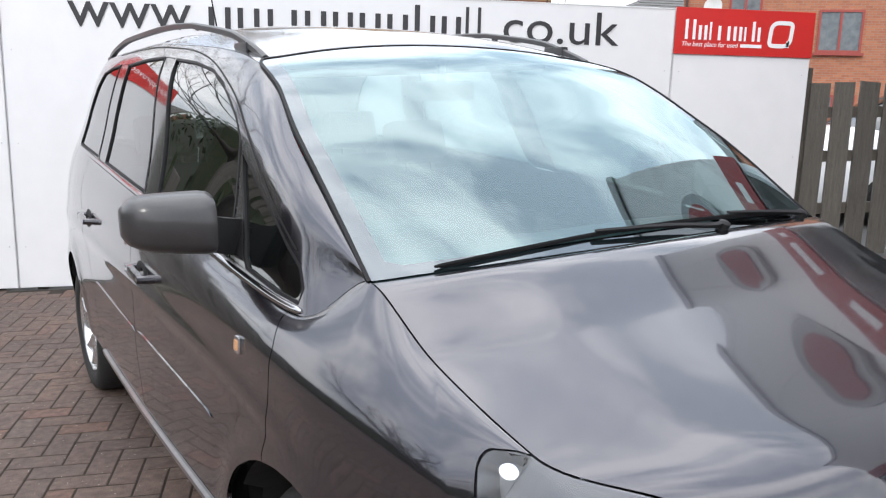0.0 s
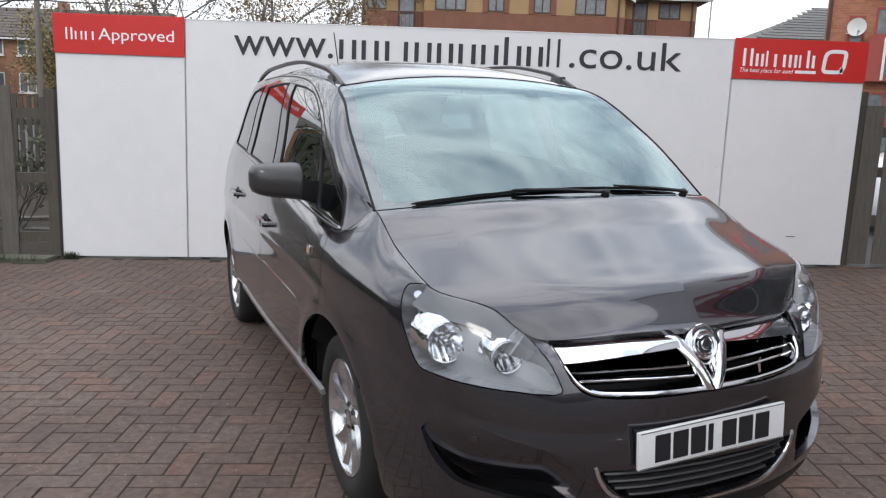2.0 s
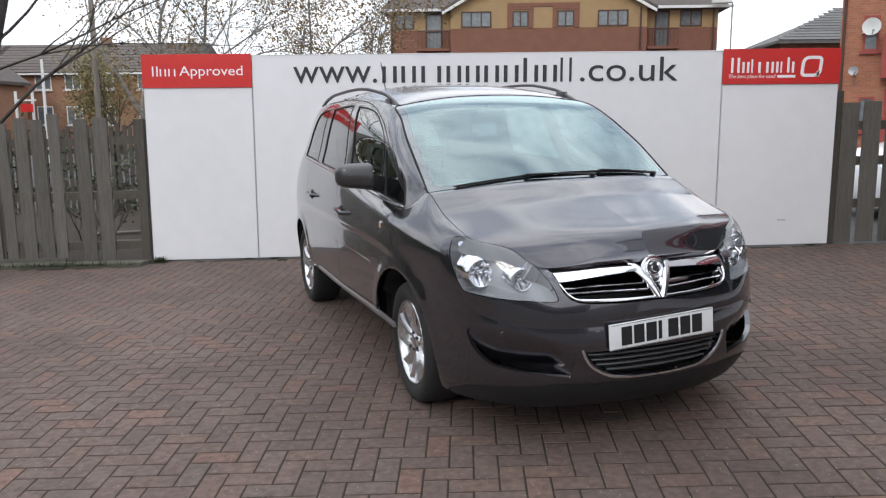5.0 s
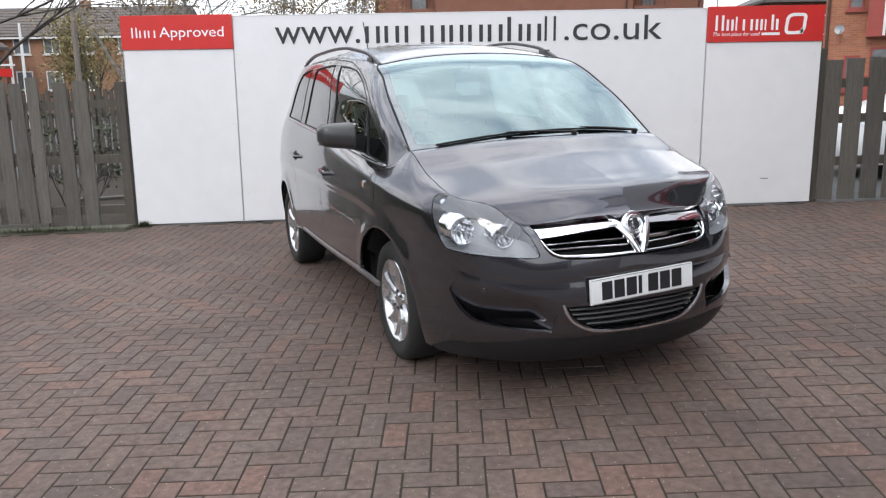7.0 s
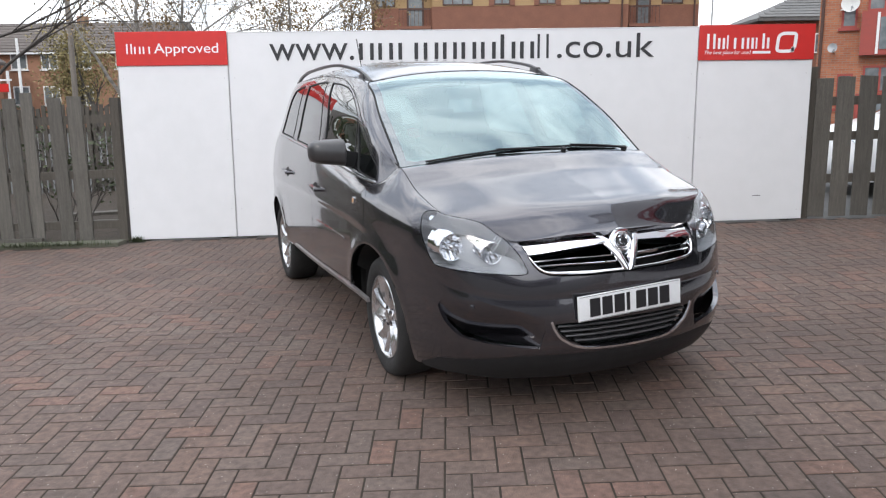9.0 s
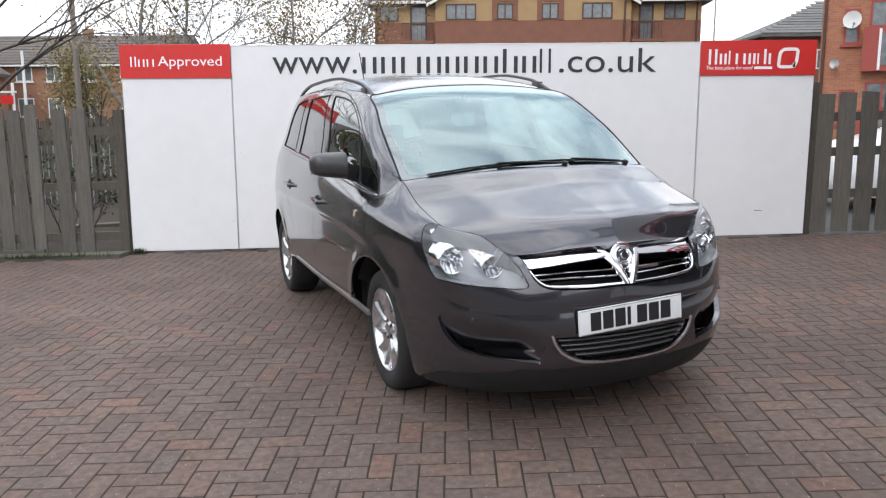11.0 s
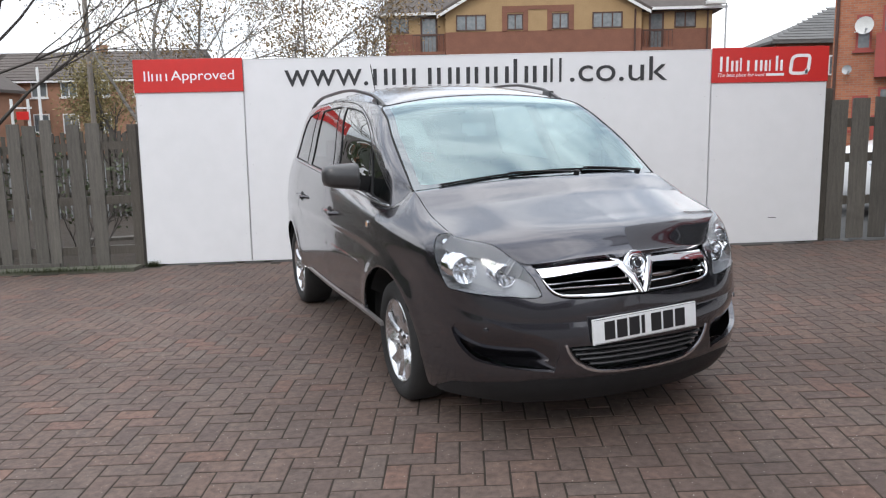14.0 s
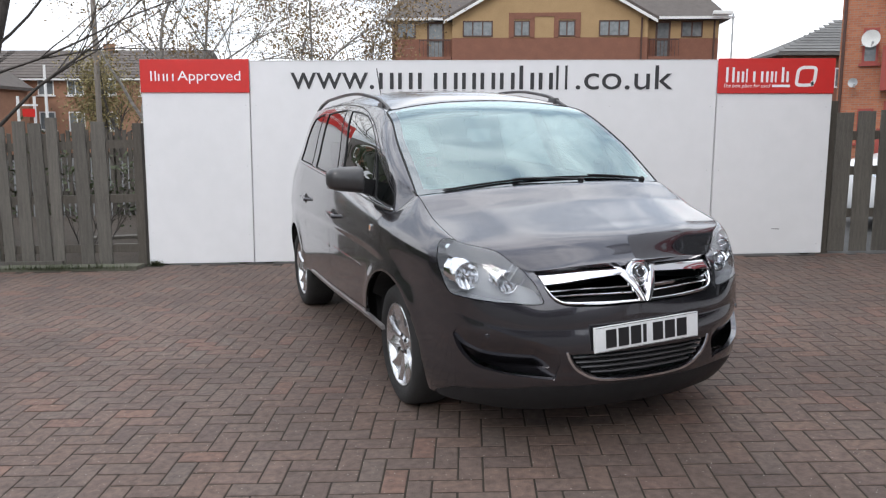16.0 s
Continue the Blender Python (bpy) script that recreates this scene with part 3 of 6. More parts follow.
random.seed(3)
bl = [(-5.838, .150, 1.65, -.6), (-5.623, .150, 1.62, -1.8), (-5.470, .130, 1.68, -.4), (-5.135, .150, 1.61, -1.1), (-4.925, .155, 1.62, -.8)]
x = -6.055
while x > -10.2:
    bl.append((x, random.uniform(.125, .150), 1.59 + random.uniform(-.05, .05), random.uniform(-1.8, .2)))
    x -= random.uniform(.172, .20)
fence("weathered grey close-boarded timber fence with a gap", bl, (.20, .76, 1.36), -10.4, -4.5, .02, (-4.51, -6.2, -8.0, -9.9), (-10.3, -5.42))
br = []
x = 3.0
while x < 3.86:
    br.append((x, random.uniform(.160, .178), 1.46 + random.uniform(-.012, .012), random.uniform(-.4, .4)))
    x += random.uniform(.222, .232)
fence("weathered grey spaced timber paling fence", br, (.42, .86, 1.22), 2.86, 3.93, .10, (2.885,))
far = tagged(new("picket_fence"), "dark timber picket fence beyond the yard", "fence")
for i in range(58):
    x = -11.6 + i * .118
    part("picket", board(bmesh.new(), x, .076, gz(x), gz(x) + 1.60 + .03 * math.sin(i * 2.3), 6.0, .6 * math.sin(i * 1.7), 0, i), TIMBER_DARK, far)
for z in (.45, 1.15):
    part("fence_rail", prism(bmesh.new(), [(-11.7, gz(-11.7) + z - .045), (-4.7, gz(-4.7) + z - .045), (-4.7, gz(-4.7) + z + .045), (-11.7, gz(-11.7) + z + .045)], 6.02, 6.06), TIMBER_DARK, far)
for x in (-11.4, -9.6, -7.8, -6.0, -4.75):
    part("fence_post", block(bmesh.new(), x - .05, x + .05, 6.06, 6.16, gz(x) - .05, gz(x) + 1.5, .006), TIMBER_DARK, far)
# old planks lying on the soil
for x0, y0, ln, turn in ((-6.4, 2.3, 1.7, 14), (-5.6, 1.5, 1.3, -8), (-6.0, 3.6, 2.2, 4)):
    m = Matrix.Translation((x0, y0, gz(x0) + .012)) @ pose(0, 0, 0, 0, -2, turn)
    pk = part("plank", block(bmesh.new(), 0, ln, -.09, .09, 0, .045, .005, m), TIMBER)
    tagged(pk, "weathered timber plank lying on bare soil", "plank", "planks on the soil")
# concrete edging before the fence
for x0, x1, y0 in ((-10.4, -4.42, -.30),):
    n = 7
    kb = tagged(new("kerb"), "mossy concrete edging along the fence", "kerb", kind="structure")
    for i in range(n):
        a, b = x0 + (x1 - x0) * i / n + .004, x0 + (x1 - x0) * (i + 1) / n - .004
        bm = bmesh.new()
        prism(bm, [(a, gz(a) - .02), (b, gz(b) - .02), (b, gz(b) + .045), (a, gz(a) + .045)], y0, y0 + .22)
        bmesh.ops.bevel(bm, geom=bm.edges[:], offset=.008, segments=2, affect='EDGES')
        part("kerb_stone", bm, KERB, kb)


# ---- plants ----
def limb(bm, p, d, length, r, depth, tips, rnd, droop=.0, spread=.6, gnarl=.16, kids=(2, 4)):
    pts, dirs = [p.copy()], [d.copy()]
    n = 6
    for i in range(n):
        d = (d + Vector((rnd.uniform(-1, 1), rnd.uniform(-1, 1), rnd.uniform(-1, 1) - droop)) * gnarl).normalized()
        p = p + d * (length / n)
        pts.append(p.copy())
        dirs.append(d.copy())
    sweep(bm, pts, circle(1, 7 if r > .03 else 4), ups=[Vector((.3, .9, .2))] * len(pts), scale=[max(r * (1 - .55 * i / n), .0025) for i in range(n + 1)])
    if depth == 0:
        tips += pts[2:]
        return
    for _ in range(rnd.randint(*kids)):
        i = rnd.randint(2, n)
        off = Vector((rnd.uniform(-1, 1), rnd.uniform(-1, 1), rnd.uniform(-.5, .9)))
        nd = (dirs[i] + off * spread).normalized()
        limb(bm, pts[i].copy(), nd, length * rnd.uniform(.5, .78), max(r * (1 - .55 * i / n) * rnd.uniform(.5, .75), .003), depth - 1, tips, rnd, droop, spread, gnarl, kids)
    if depth >= 2:
        limb(bm, pts[-1].copy(), dirs[-1], length * .7, r * .42, depth - 1, tips, rnd, droop, spread, gnarl, kids)


def leaves(tips, size, per, jitter, rnd):
    bm = bmesh.new()
    for t in tips:
        for _ in range(per):
            c = t + Vector((rnd.gauss(0, jitter), rnd.gauss(0, jitter), rnd.gauss(0, jitter)))
            a = Vector((rnd.uniform(-1, 1), rnd.uniform(-1, 1), rnd.uniform(-1, 1))).normalized()
            b = a.cross(Vector((rnd.uniform(-1, 1), rnd.uniform(-1, 1), rnd.uniform(-1, 1)))).normalized()
            s = size * rnd.uniform(.6, 1.3)
            bm.faces.new([bm.verts.new(c + q) for q in (a * s, b * s * .5, -a * s, -b * s * .5)])
    return bm


def tree(name, lab, x, y, trunks, bark, leaf, size, per, seed, depth=4, droop=0.0, spread=.6, jitter=.12, kids=(2, 4), gnarl=.16):
    rnd = random.Random(seed)
    t = tagged(new(name), lab, "tree")
    bm, tips = bmesh.new(), []
    for dx, dy, direction, length, r in trunks:
        limb(bm, Vector((x + dx, y + dy, gz(x) - dip(y) - .1)), Vector(direction).normalized(), length, r, depth, tips, rnd, droop, spread, gnarl, kids)
    smooth(part("trunk", bm, bark, t), 60)
    if per:
        if per < 1:
            tips = [q for q in tips if rnd.random() < per]
        part("crown", leaves(tips, size, max(1, int(per)), jitter, rnd), leaf, t)
    return t


def overhanging_tree():
    rnd = random.Random(41)
    t = tagged(new("bare_tree"), "bare dark-barked tree overhanging the fence", "tree")
    bm, tips = bmesh.new(), []
    base = Vector((-7.75, 1.3, gz(-7.75) - .1))
    sweep(bm, [base, base + Vector((.12, 0, .9)), base + Vector((.40, .02, 1.7)), base + Vector((.80, .03, 2.7)), base + Vector((1.15, .0, 3.8)), base + Vector((1.3, -.05, 4.9))], circle(1, 10), scale=[.15, .125, .11, .095, .075, .05])
    for dx, dz, d, ln, r in ((.25, 1.25, (1.1, -.1, .95), 2.3, .050), (.66, 2.35, (1.4, -.05, .42), 2.4, .030), (.8, 2.7, (.8, .1, .9), 1.9, .036), (1.0, 3.3, (1, .1, .5), 2.0, .04), (.9, 3.0, (-.8, .2, .8), 2.0, .05), (1.2, 4.2, (-.5, -.3, 1), 1.8, .05), (1.3, 4.9, (.4, .3, 1), 1.8, .045), (.5, 1.9, (-1, -.3, .6), 2.0, .05), (1.15, 3.8, (1, -.1, .35), 2.6, .045), (1.25, 4.4, (1, .2, .5), 2.6, .045), (1.3, 4.85, (.9, -.4, .6), 2.5, .045), (1.05, 3.5, (1.1, -.35, .62), 2.2, .03)):
        limb(bm, base + Vector((dx, 0, dz)), Vector(d).normalized(), ln, r * .62, 3, tips, rnd, -.02, .55, .13, (2, 4))
    smooth(part("trunk", bm, BARK, t), 60)
    part("crown", leaves([q for q in tips if rnd.random() < .12], .028, 1, .05, rnd), LEAF_YELLOW, t)


overhanging_tree()
tree("bare_tree", "bare tree with fine twigs beside the yard", -11.5, -5.0, [(0, 0, (.1, .05, 1), 2.6, .27), (.3, .2, (.5, .3, 1), 2.4, .19), (-.2, -.3, (.1, -.5, 1), 2.4, .18)], BARK, LEAF_YELLOW, .03, .1, 23, 4, .0, .8, kids=(3, 4))
tree("bare_tree", "bare tree with fine twigs beside the yard", -13.0, -10.5, [(0, 0, (.1, .05, 1), 2.8, .28), (.3, .2, (.4, .4, 1), 2.5, .20)], BARK, LEAF_YELLOW, .03, .1, 29, 4, .0, .8, kids=(3, 4))
tree("birch_tree", "pale birch with sparse yellow autumn leaves", -8.9, 10.5, [(0, 0, (-.10, 0, 1), 3.6, .10), (.3, .2, (.25, .1, 1), 3.6, .08)], BIRCH_BARK, LEAF_YELLOW, .040, 2, 5, 4, .05, .6, .20, (3, 4))
tree("birch_tree", "pale birch with sparse yellow autumn leaves", -6.3, 11.5, [(0, 0, (.22, 0, 1), 3.4, .075), (-.2, .1, (-.22, .05, 1), 3.3, .07)], BIRCH_BARK, LEAF_YELLOW, .040, 3, 8, 4, .05, .65, .20, (3, 4))
tree("birch_tree", "slender birch with brown autumn leaves", -4.9, 13.5, [(0, 0, (.05, 0, 1), 3.3, .07)], BIRCH_BARK, LEAF_YELLOW, .045, 4, 15, 4, .05, .7, .25, (3, 4))
tree("willow_tree", "olive yellow leafy tree before brick houses", -23.4, 36, [(0, 0, (.05, 0, 1), 2.5, .18)], BARK, LEAF_OLIVE, .075, 16, 9, 3, .1, .9, .50)
tree("willow_tree", "olive yellow leafy tree before brick houses", -21.5, 34, [(0, 0, (-.05, 0, 1), 2.4, .18)], BARK, LEAF_OLIVE, .075, 16, 19, 3, .1, .9, .50)


def shrub(lab, x, y, w, h, leaf, n, seed, size=.035):
    rnd = random.Random(seed)
    s = tagged(new("shrub"), lab, "shrub")
    bm, tips = bmesh.new(), []
    for _ in range(9):
        limb(bm, Vector((x + rnd.uniform(-w, w) * .25, y + rnd.uniform(-w, w) * .25, gz(x) - .02)), Vector((rnd.uniform(-.6, .6), rnd.uniform(-.6, .6), 1)).normalized(), h * rnd.uniform(.5, .8), .012, 2, tips, rnd, .05, .7)
    part("woody_stem", bm, BARK, s)
    part("foliage", leaves(tips, size, n, .05, rnd), leaf, s)
    return s


shrub("dark green shrub behind the fence", -5.95, 1.6, .6, 1.1, LEAF_GREEN, 1, 4)
shrub("dark green shrub behind the fence", -7.6, 1.4, .9, 1.3, LEAF_GREEN, 2, 14)
shrub("low brown shrub behind the fence", -5.7, 4.6, .8, .5, LEAF_OLIVE, 2, 24)
# weeds along the edging
rnd = random.Random(6)
bm = bmesh.new()
for i in range(1100):
    x = rnd.choice((rnd.gauss(-5.35, .35), rnd.uniform(-8.5, -4.45), rnd.gauss(-4.33, .03)))
    y = rnd.uniform(-.34, -.29) if x < -4.45 else -.02 - rnd.random() * .03
    h = rnd.uniform(.02, .085) * rnd.choice((.6, 1, 1))
    a = rnd.uniform(0, 6.28)
    w = .004
    z = gz(x) + (.03 if x < -4.45 else 0)
    dx, dy = math.cos(a), math.sin(a)
    bm.faces.new([bm.verts.new(q) for q in ((x - dy * w, y + dx * w, z), (x + dy * w, y - dx * w, z), (x + dx * h * .5, y + dy * h * .5, z + h))])
tagged(part("weeds", bm, LEAF_GREEN), "small weeds growing along the edging", "weeds", kind="stuff")


# ---- buildings ----
def window(parent, x0, x1, z0, z1, y, frame_mat, lights=2, sill=None, depth=.09):
    w = boxed("window", x0, x1, y - .012, y + .03, z0, z1, PANE, parent)
    t = .07
    for a, b, c, d in ((x0, x1, z0, z0 + t), (x0, x1, z1 - t, z1), (x0, x0 + t, z0 + t, z1 - t), (x1 - t, x1, z0 + t, z1 - t)):
        boxed("frame_bar", a, b, y - .05, y - .013, c, d, frame_mat, w)
    for i in range(1, lights):
        xm = x0 + (x1 - x0) * i / lights
        boxed("mullion", xm - t / 2, xm + t / 2, y - .048, y - .013, z0 + t, z1 - t, frame_mat, w)
    if sill:
        boxed("window_sill", x0 - .08, x1 + .08, y - .12, y - .013, z0 - .09, z0 - .005, sill, w)
    return w


def gable_roof(bm, x0, x1, y0, y1, z0, pitch, over=.35, hip=0.0):
    """Two slopes whose ridge runs along x."""
    ym, h = (y0 + y1) / 2, (y1 - y0) / 2 * math.tan(radians(pitch))
    a = [(x0 - over, y0 - over, z0 - .1), (x1 + over, y0 - over, z0 - .1), (x1 + over - hip, ym, z0 + h), (x0 - over + hip, ym, z0 + h)]
    b = [(x1 + over, y1 + over, z0 - .1), (x0 - over, y1 + over, z0 - .1)]
    v = [bm.verts.new(q) for q in a + b]
    w = [bm.verts.new((q[0], q[1], q[2] - .14)) for q in a + b]
    for f in ((0, 1, 2, 3), (4, 5, 3, 2), (1, 4, 2), (5, 0, 3)):
        bm.faces.new([v[i] for i in f])
    for f in ((0, 1, 4, 5),):
        bm.faces.new([w[i] for i in f][::-1])
    for i, j in ((0, 1), (1, 4), (4, 5), (5, 0)):
        bm.faces.new((v[i], w[i], w[j], v[j]))
    bmesh.ops.recalc_face_normals(bm, faces=bm.faces)
    return bm


def tile_courses(parent, x0, x1, y0, z0, pitch, run, n, material, hip=0.0):
    """Courses of tiles laid up the front slope, each lapping the last."""
    c, s = math.cos(radians(pitch)), math.sin(radians(pitch))
    for i in range(n):
        d = run * i / n
        bm = bmesh.new()
        a, b = x0 + hip * i / n, x1 - hip * i / n
        prism(bm, [(0, 0), (run / n * 1.12, 0), (run / n * 1.12, .02), (0, .05)], a, b, Matrix.Translation((0, y0 + d * c, z0 + d * s)) @ pose(0, 0, 0, 0, 0, 90) @ Matrix.Diagonal((1, -1, 1, 1)) @ pose(0, 0, 0, 0, -pitch, 0))
        part("tile_course", bm, material, parent)


def flats():
    f = tagged(new("apartment_building"), "three-storey buff and red brick flats with brown tiled roof", "building")
    y, g0 = 38.0, .2
    x0, x1, eave, band = -7.2, 10.85, 7.55, 6.42
    boxed("wall_lower", x0, x1, y, y + 9, g0, band, BRICK_RED, f)
    boxed("wall_upper", x0, x1, y, y + 9, band, eave, BRICK_YELLOW, f)
    part("roof", gable_roof(bmesh.new(), x0, x1, y, y + 9, eave + .05, 30, .45, 1.2), ROOF_TILE, f)
    # projecting centre bay with its own gable
    bx0, bx1 = -3.75, 6.95
    boxed("bay_lower", bx0, bx1, y - .6, y, g0, band, BRICK_RED, f)
    bm = bmesh.new()
    xm, pk = (bx0 + bx1) / 2, eave + (bx1 - bx0) / 2 * math.tan(radians(29))
    prism(bm, [(bx0, band), (bx1, band), (bx1, eave), (xm, pk), (bx0, eave)], y - .6, y)
    part("bay_gable", bm, BRICK_YELLOW, f)
    for sg in (-1, 1):
        e = (bx0 - .45, eave - .25) if sg < 0 else (bx1 + .45, eave - .25)
        d = Vector((xm - e[0], 0, pk - e[1] + .02))
        n = Vector((-d.z, 0, d.x)).normalized() * (1 if sg < 0 else -1)
        o = [(e[0], e[1]), (xm, pk + .02), (xm + n.x * .16, pk + .02 + abs(n.z) * .16), (e[0] + n.x * .16, e[1] + abs(n.z) * .16)]
        part("gable_roof", prism(bmesh.new(), o, y - .95, y + 4), ROOF_TILE, f)
        o = [(e[0], e[1] - .16), (xm, pk - .14), (xm, pk + .03), (e[0], e[1] + .01)]
        part("barge_board", prism(bmesh.new(), o, y - 1.0, y - .955), FRAME_WHITE, f)
    boxed("gutter", x0 - .7, bx0 - .35, y - .55, y - .46, eave - .16, eave - .02, FRAME_WHITE, f)
    boxed("gutter", bx1 + .35, x1 + .7, y - .55, y - .46, eave - .16, eave - .02, FRAME_WHITE, f)
    for a, b, yy, n in ((-6.92, -5.85, y, 2), (-3.16, -1.50, y - .6, 3), (-.34, .54, y - .6, 2), (2.10, 3.02, y - .6, 2), (4.30, 5.93, y - .6, 3), (8.82, 9.98, y, 2)):
        for dz in (0, -2.7, -5.2):
            window(f, a, b, 6.47 + dz, 7.33 + dz, yy, FRAME_BROWN, n)
    for a, b in ((-5.2, -4.25), (7.45, 8.25)):
        d = boxed("balcony_door", a, b, y - .012, y + .03, 5.45, 7.33, PANE, f)
        for c0, c1, e0, e1 in ((a, a + .1, 5.45, 7.33), (b - .1, b, 5.45, 7.33), (a + .1, b - .1, 6.3, 6.42), (a + .1, b - .1, 7.23, 7.33)):
            boxed("door_frame", c0, c1, y - .05, y - .013, e0, e1, FRAME_BROWN, d)
        r = boxed("balcony_rail", a - .4, b + .4, y - .55, y - .50, 6.28, 6.34, FRAME_BROWN, f)
        for q in np.linspace(a - .38, b + .38, 9):
            boxed("baluster", q - .012, q + .012, y - .54, y - .51, 5.4, 6.28, FRAME_BROWN, r)
        boxed("balcony_slab", a - .45, b + .45, y - .6, y, 5.25, 5.4, BRICK_RED, f)
    # brick-framed pair of windows in the gable
    for a, b in ((-.62, -.34), (.54, .80), (1.85, 2.10), (3.02, 3.30)):
        boxed("brick_pier", a, b, y - .64, y - .6, band, 7.75, BRICK_RED, f)
    for a, b in ((-.62, .80), (1.85, 3.30)):
        boxed("brick_lintel", a, b, y - .645, y - .6, 7.40, 7.75, BRICK_RED, f)
    boxed("string_course", .8, 1.85, y - .64, y - .6, 7.55, 7.75, BRICK_RED, f)
    for x in (x0 + .12, x1 - .25, 6.6):
        yy = y if x != 6.6 else y - .6
        part("downpipe", lathe(bmesh.new(), [(.05, g0), (.05, eave - .1)], 8, Matrix.Translation((x, yy - .06, 0))), FRAME_BROWN, f)
    # camera and lamp on the corner
    part("corner_lamp", block(bmesh.new(), 10.3, 11.3, y - 1.1, y - .7, 7.55, 7.75, .05), FRAME_WHITE, f)
    part("corner_mast", lathe(bmesh.new(), [(.04, 0), (.04, 7.3)], 8, Matrix.Translation((11.35, y - .9, .3))), STEEL, f)


def orange_block():
    f = tagged(new("apartment_building"), "orange brick flats with red window bays and dishes", "building")
    y, x0, x1, g0, top = 20.0, 10.48, 27.0, gz(12), 9.4
    boxed("wall", x0, x1, y, y + 10, g0, top, BRICK_ORANGE, f)
    part("roof", gable_roof(bmesh.new(), x0, x1, y, y + 10, top, 30, .5), SLATE, f)
    for zz in (0, 2.75, -2.6):
        window(f, 11.15, 11.62, 3.62 + zz, 4.75 + zz, y, FRAME_RED, 1, FRAME_RED)
        bay = boxed("window_bay", 11.75, 13.0, y - .45, y - .02, 2.72 + zz, 4.10 + zz, FRAME_RED, f, "red painted projecting window bay")
        window(f, 11.9, 12.9, 4.13 + zz, 5.0 + zz, y, FRAME_RED, 2)
        boxed("bay_pane", 12.30, 12.95, y - .47, y - .452, 2.9 + zz, 3.9 + zz, PANE, bay)
        boxed("bay_bar", 12.2, 12.28, y - .49, y - .452, 2.75 + zz, 4.05 + zz, FRAME_WHITE, bay)
        for a in (14.6, 18.2, 21.6):
            window(f, a, a + 1.3, 3.0 + zz, 4.3 + zz, y, FRAME_RED, 2, FRAME_RED)
    boxed("alarm_box", 17.2, 17.75, y - .12, y, 2.75, 3.0, FRAME_WHITE, f)
    part("downpipe", lathe(bmesh.new(), [(.05, g0), (.05, top)], 8, Matrix.Translation((x0 + .1, y - .06, 0))), FRAME_BROWN, f)
    for x, z, r in ((11.40, 4.36, .28), (10.96, 2.98, .15)):
        d = smooth(part("satellite_dish", lathe(bmesh.new(), [(.001, .0), (r * .4, r * .03), (r * .75, r * .11), (r, r * .2), (r * 1.01, r * .23), (r * .97, r * .21), (r * .7, r * .12), (.001, r * .02)], 32, Matrix.Translation((x, y - .42, z)) @ pose(0, 0, 0, 82, 0, -12)), DISH if r > .2 else STEEL, f, "pale satellite dish on a bracket" if r > .2 else "small dark satellite dish"))
        part("dish_bracket", sweep(bmesh.new(), [(x, y - .42, z), (x + .03, y - .25, z - .1), (x + .03, y, z - .12)], circle(.022, 6)), STEEL, d)
        part("feed_arm", sweep(bmesh.new(), [(x, y - .43, z - r * .9), (x + .05, y - .75, z - r * .55)], circle(.014, 6)), STEEL, d)
        part("feed_horn", lathe(bmesh.new(), [(.035, -.04), (.045, .05), (.03, .08)], 10, Matrix.Translation((x + .05, y - .75, z - r * .5)) @ pose(0, 0, 0, -90, 0, 0)), STEEL, d)
    part("wall_bracket", sweep(bmesh.new(), [(11.1, y - .05, 4.20), (11.46, y - .3, 4.26)], circle(.02, 6)), FRAME_WHITE, f)
    corner = Matrix.Translation((x0, y, 0))
    f.matrix_world = corner @ pose(0, 0, 0, 0, 0, -24) @ corner.inverted()


def hipped_house():
    f = tagged(new("house"), "house with a grey hipped tile roof", "house")
    boxed("wall", 13.4, 27, 35, 43, gz(9), 5.4, BRICK_RED, f)
    r = part("roof", gable_roof(bmesh.new(), 13.4, 27, 35, 43, 5.45, 26, .4, 4.6), SLATE, f)
    tile_courses(f, 13.1, 27.3, 34.6, 5.36, 26, 4.7, 12, SLATE, 4.4)
    window(f, 16, 17.2, 3.6, 4.6, 35, FRAME_WHITE, 2)


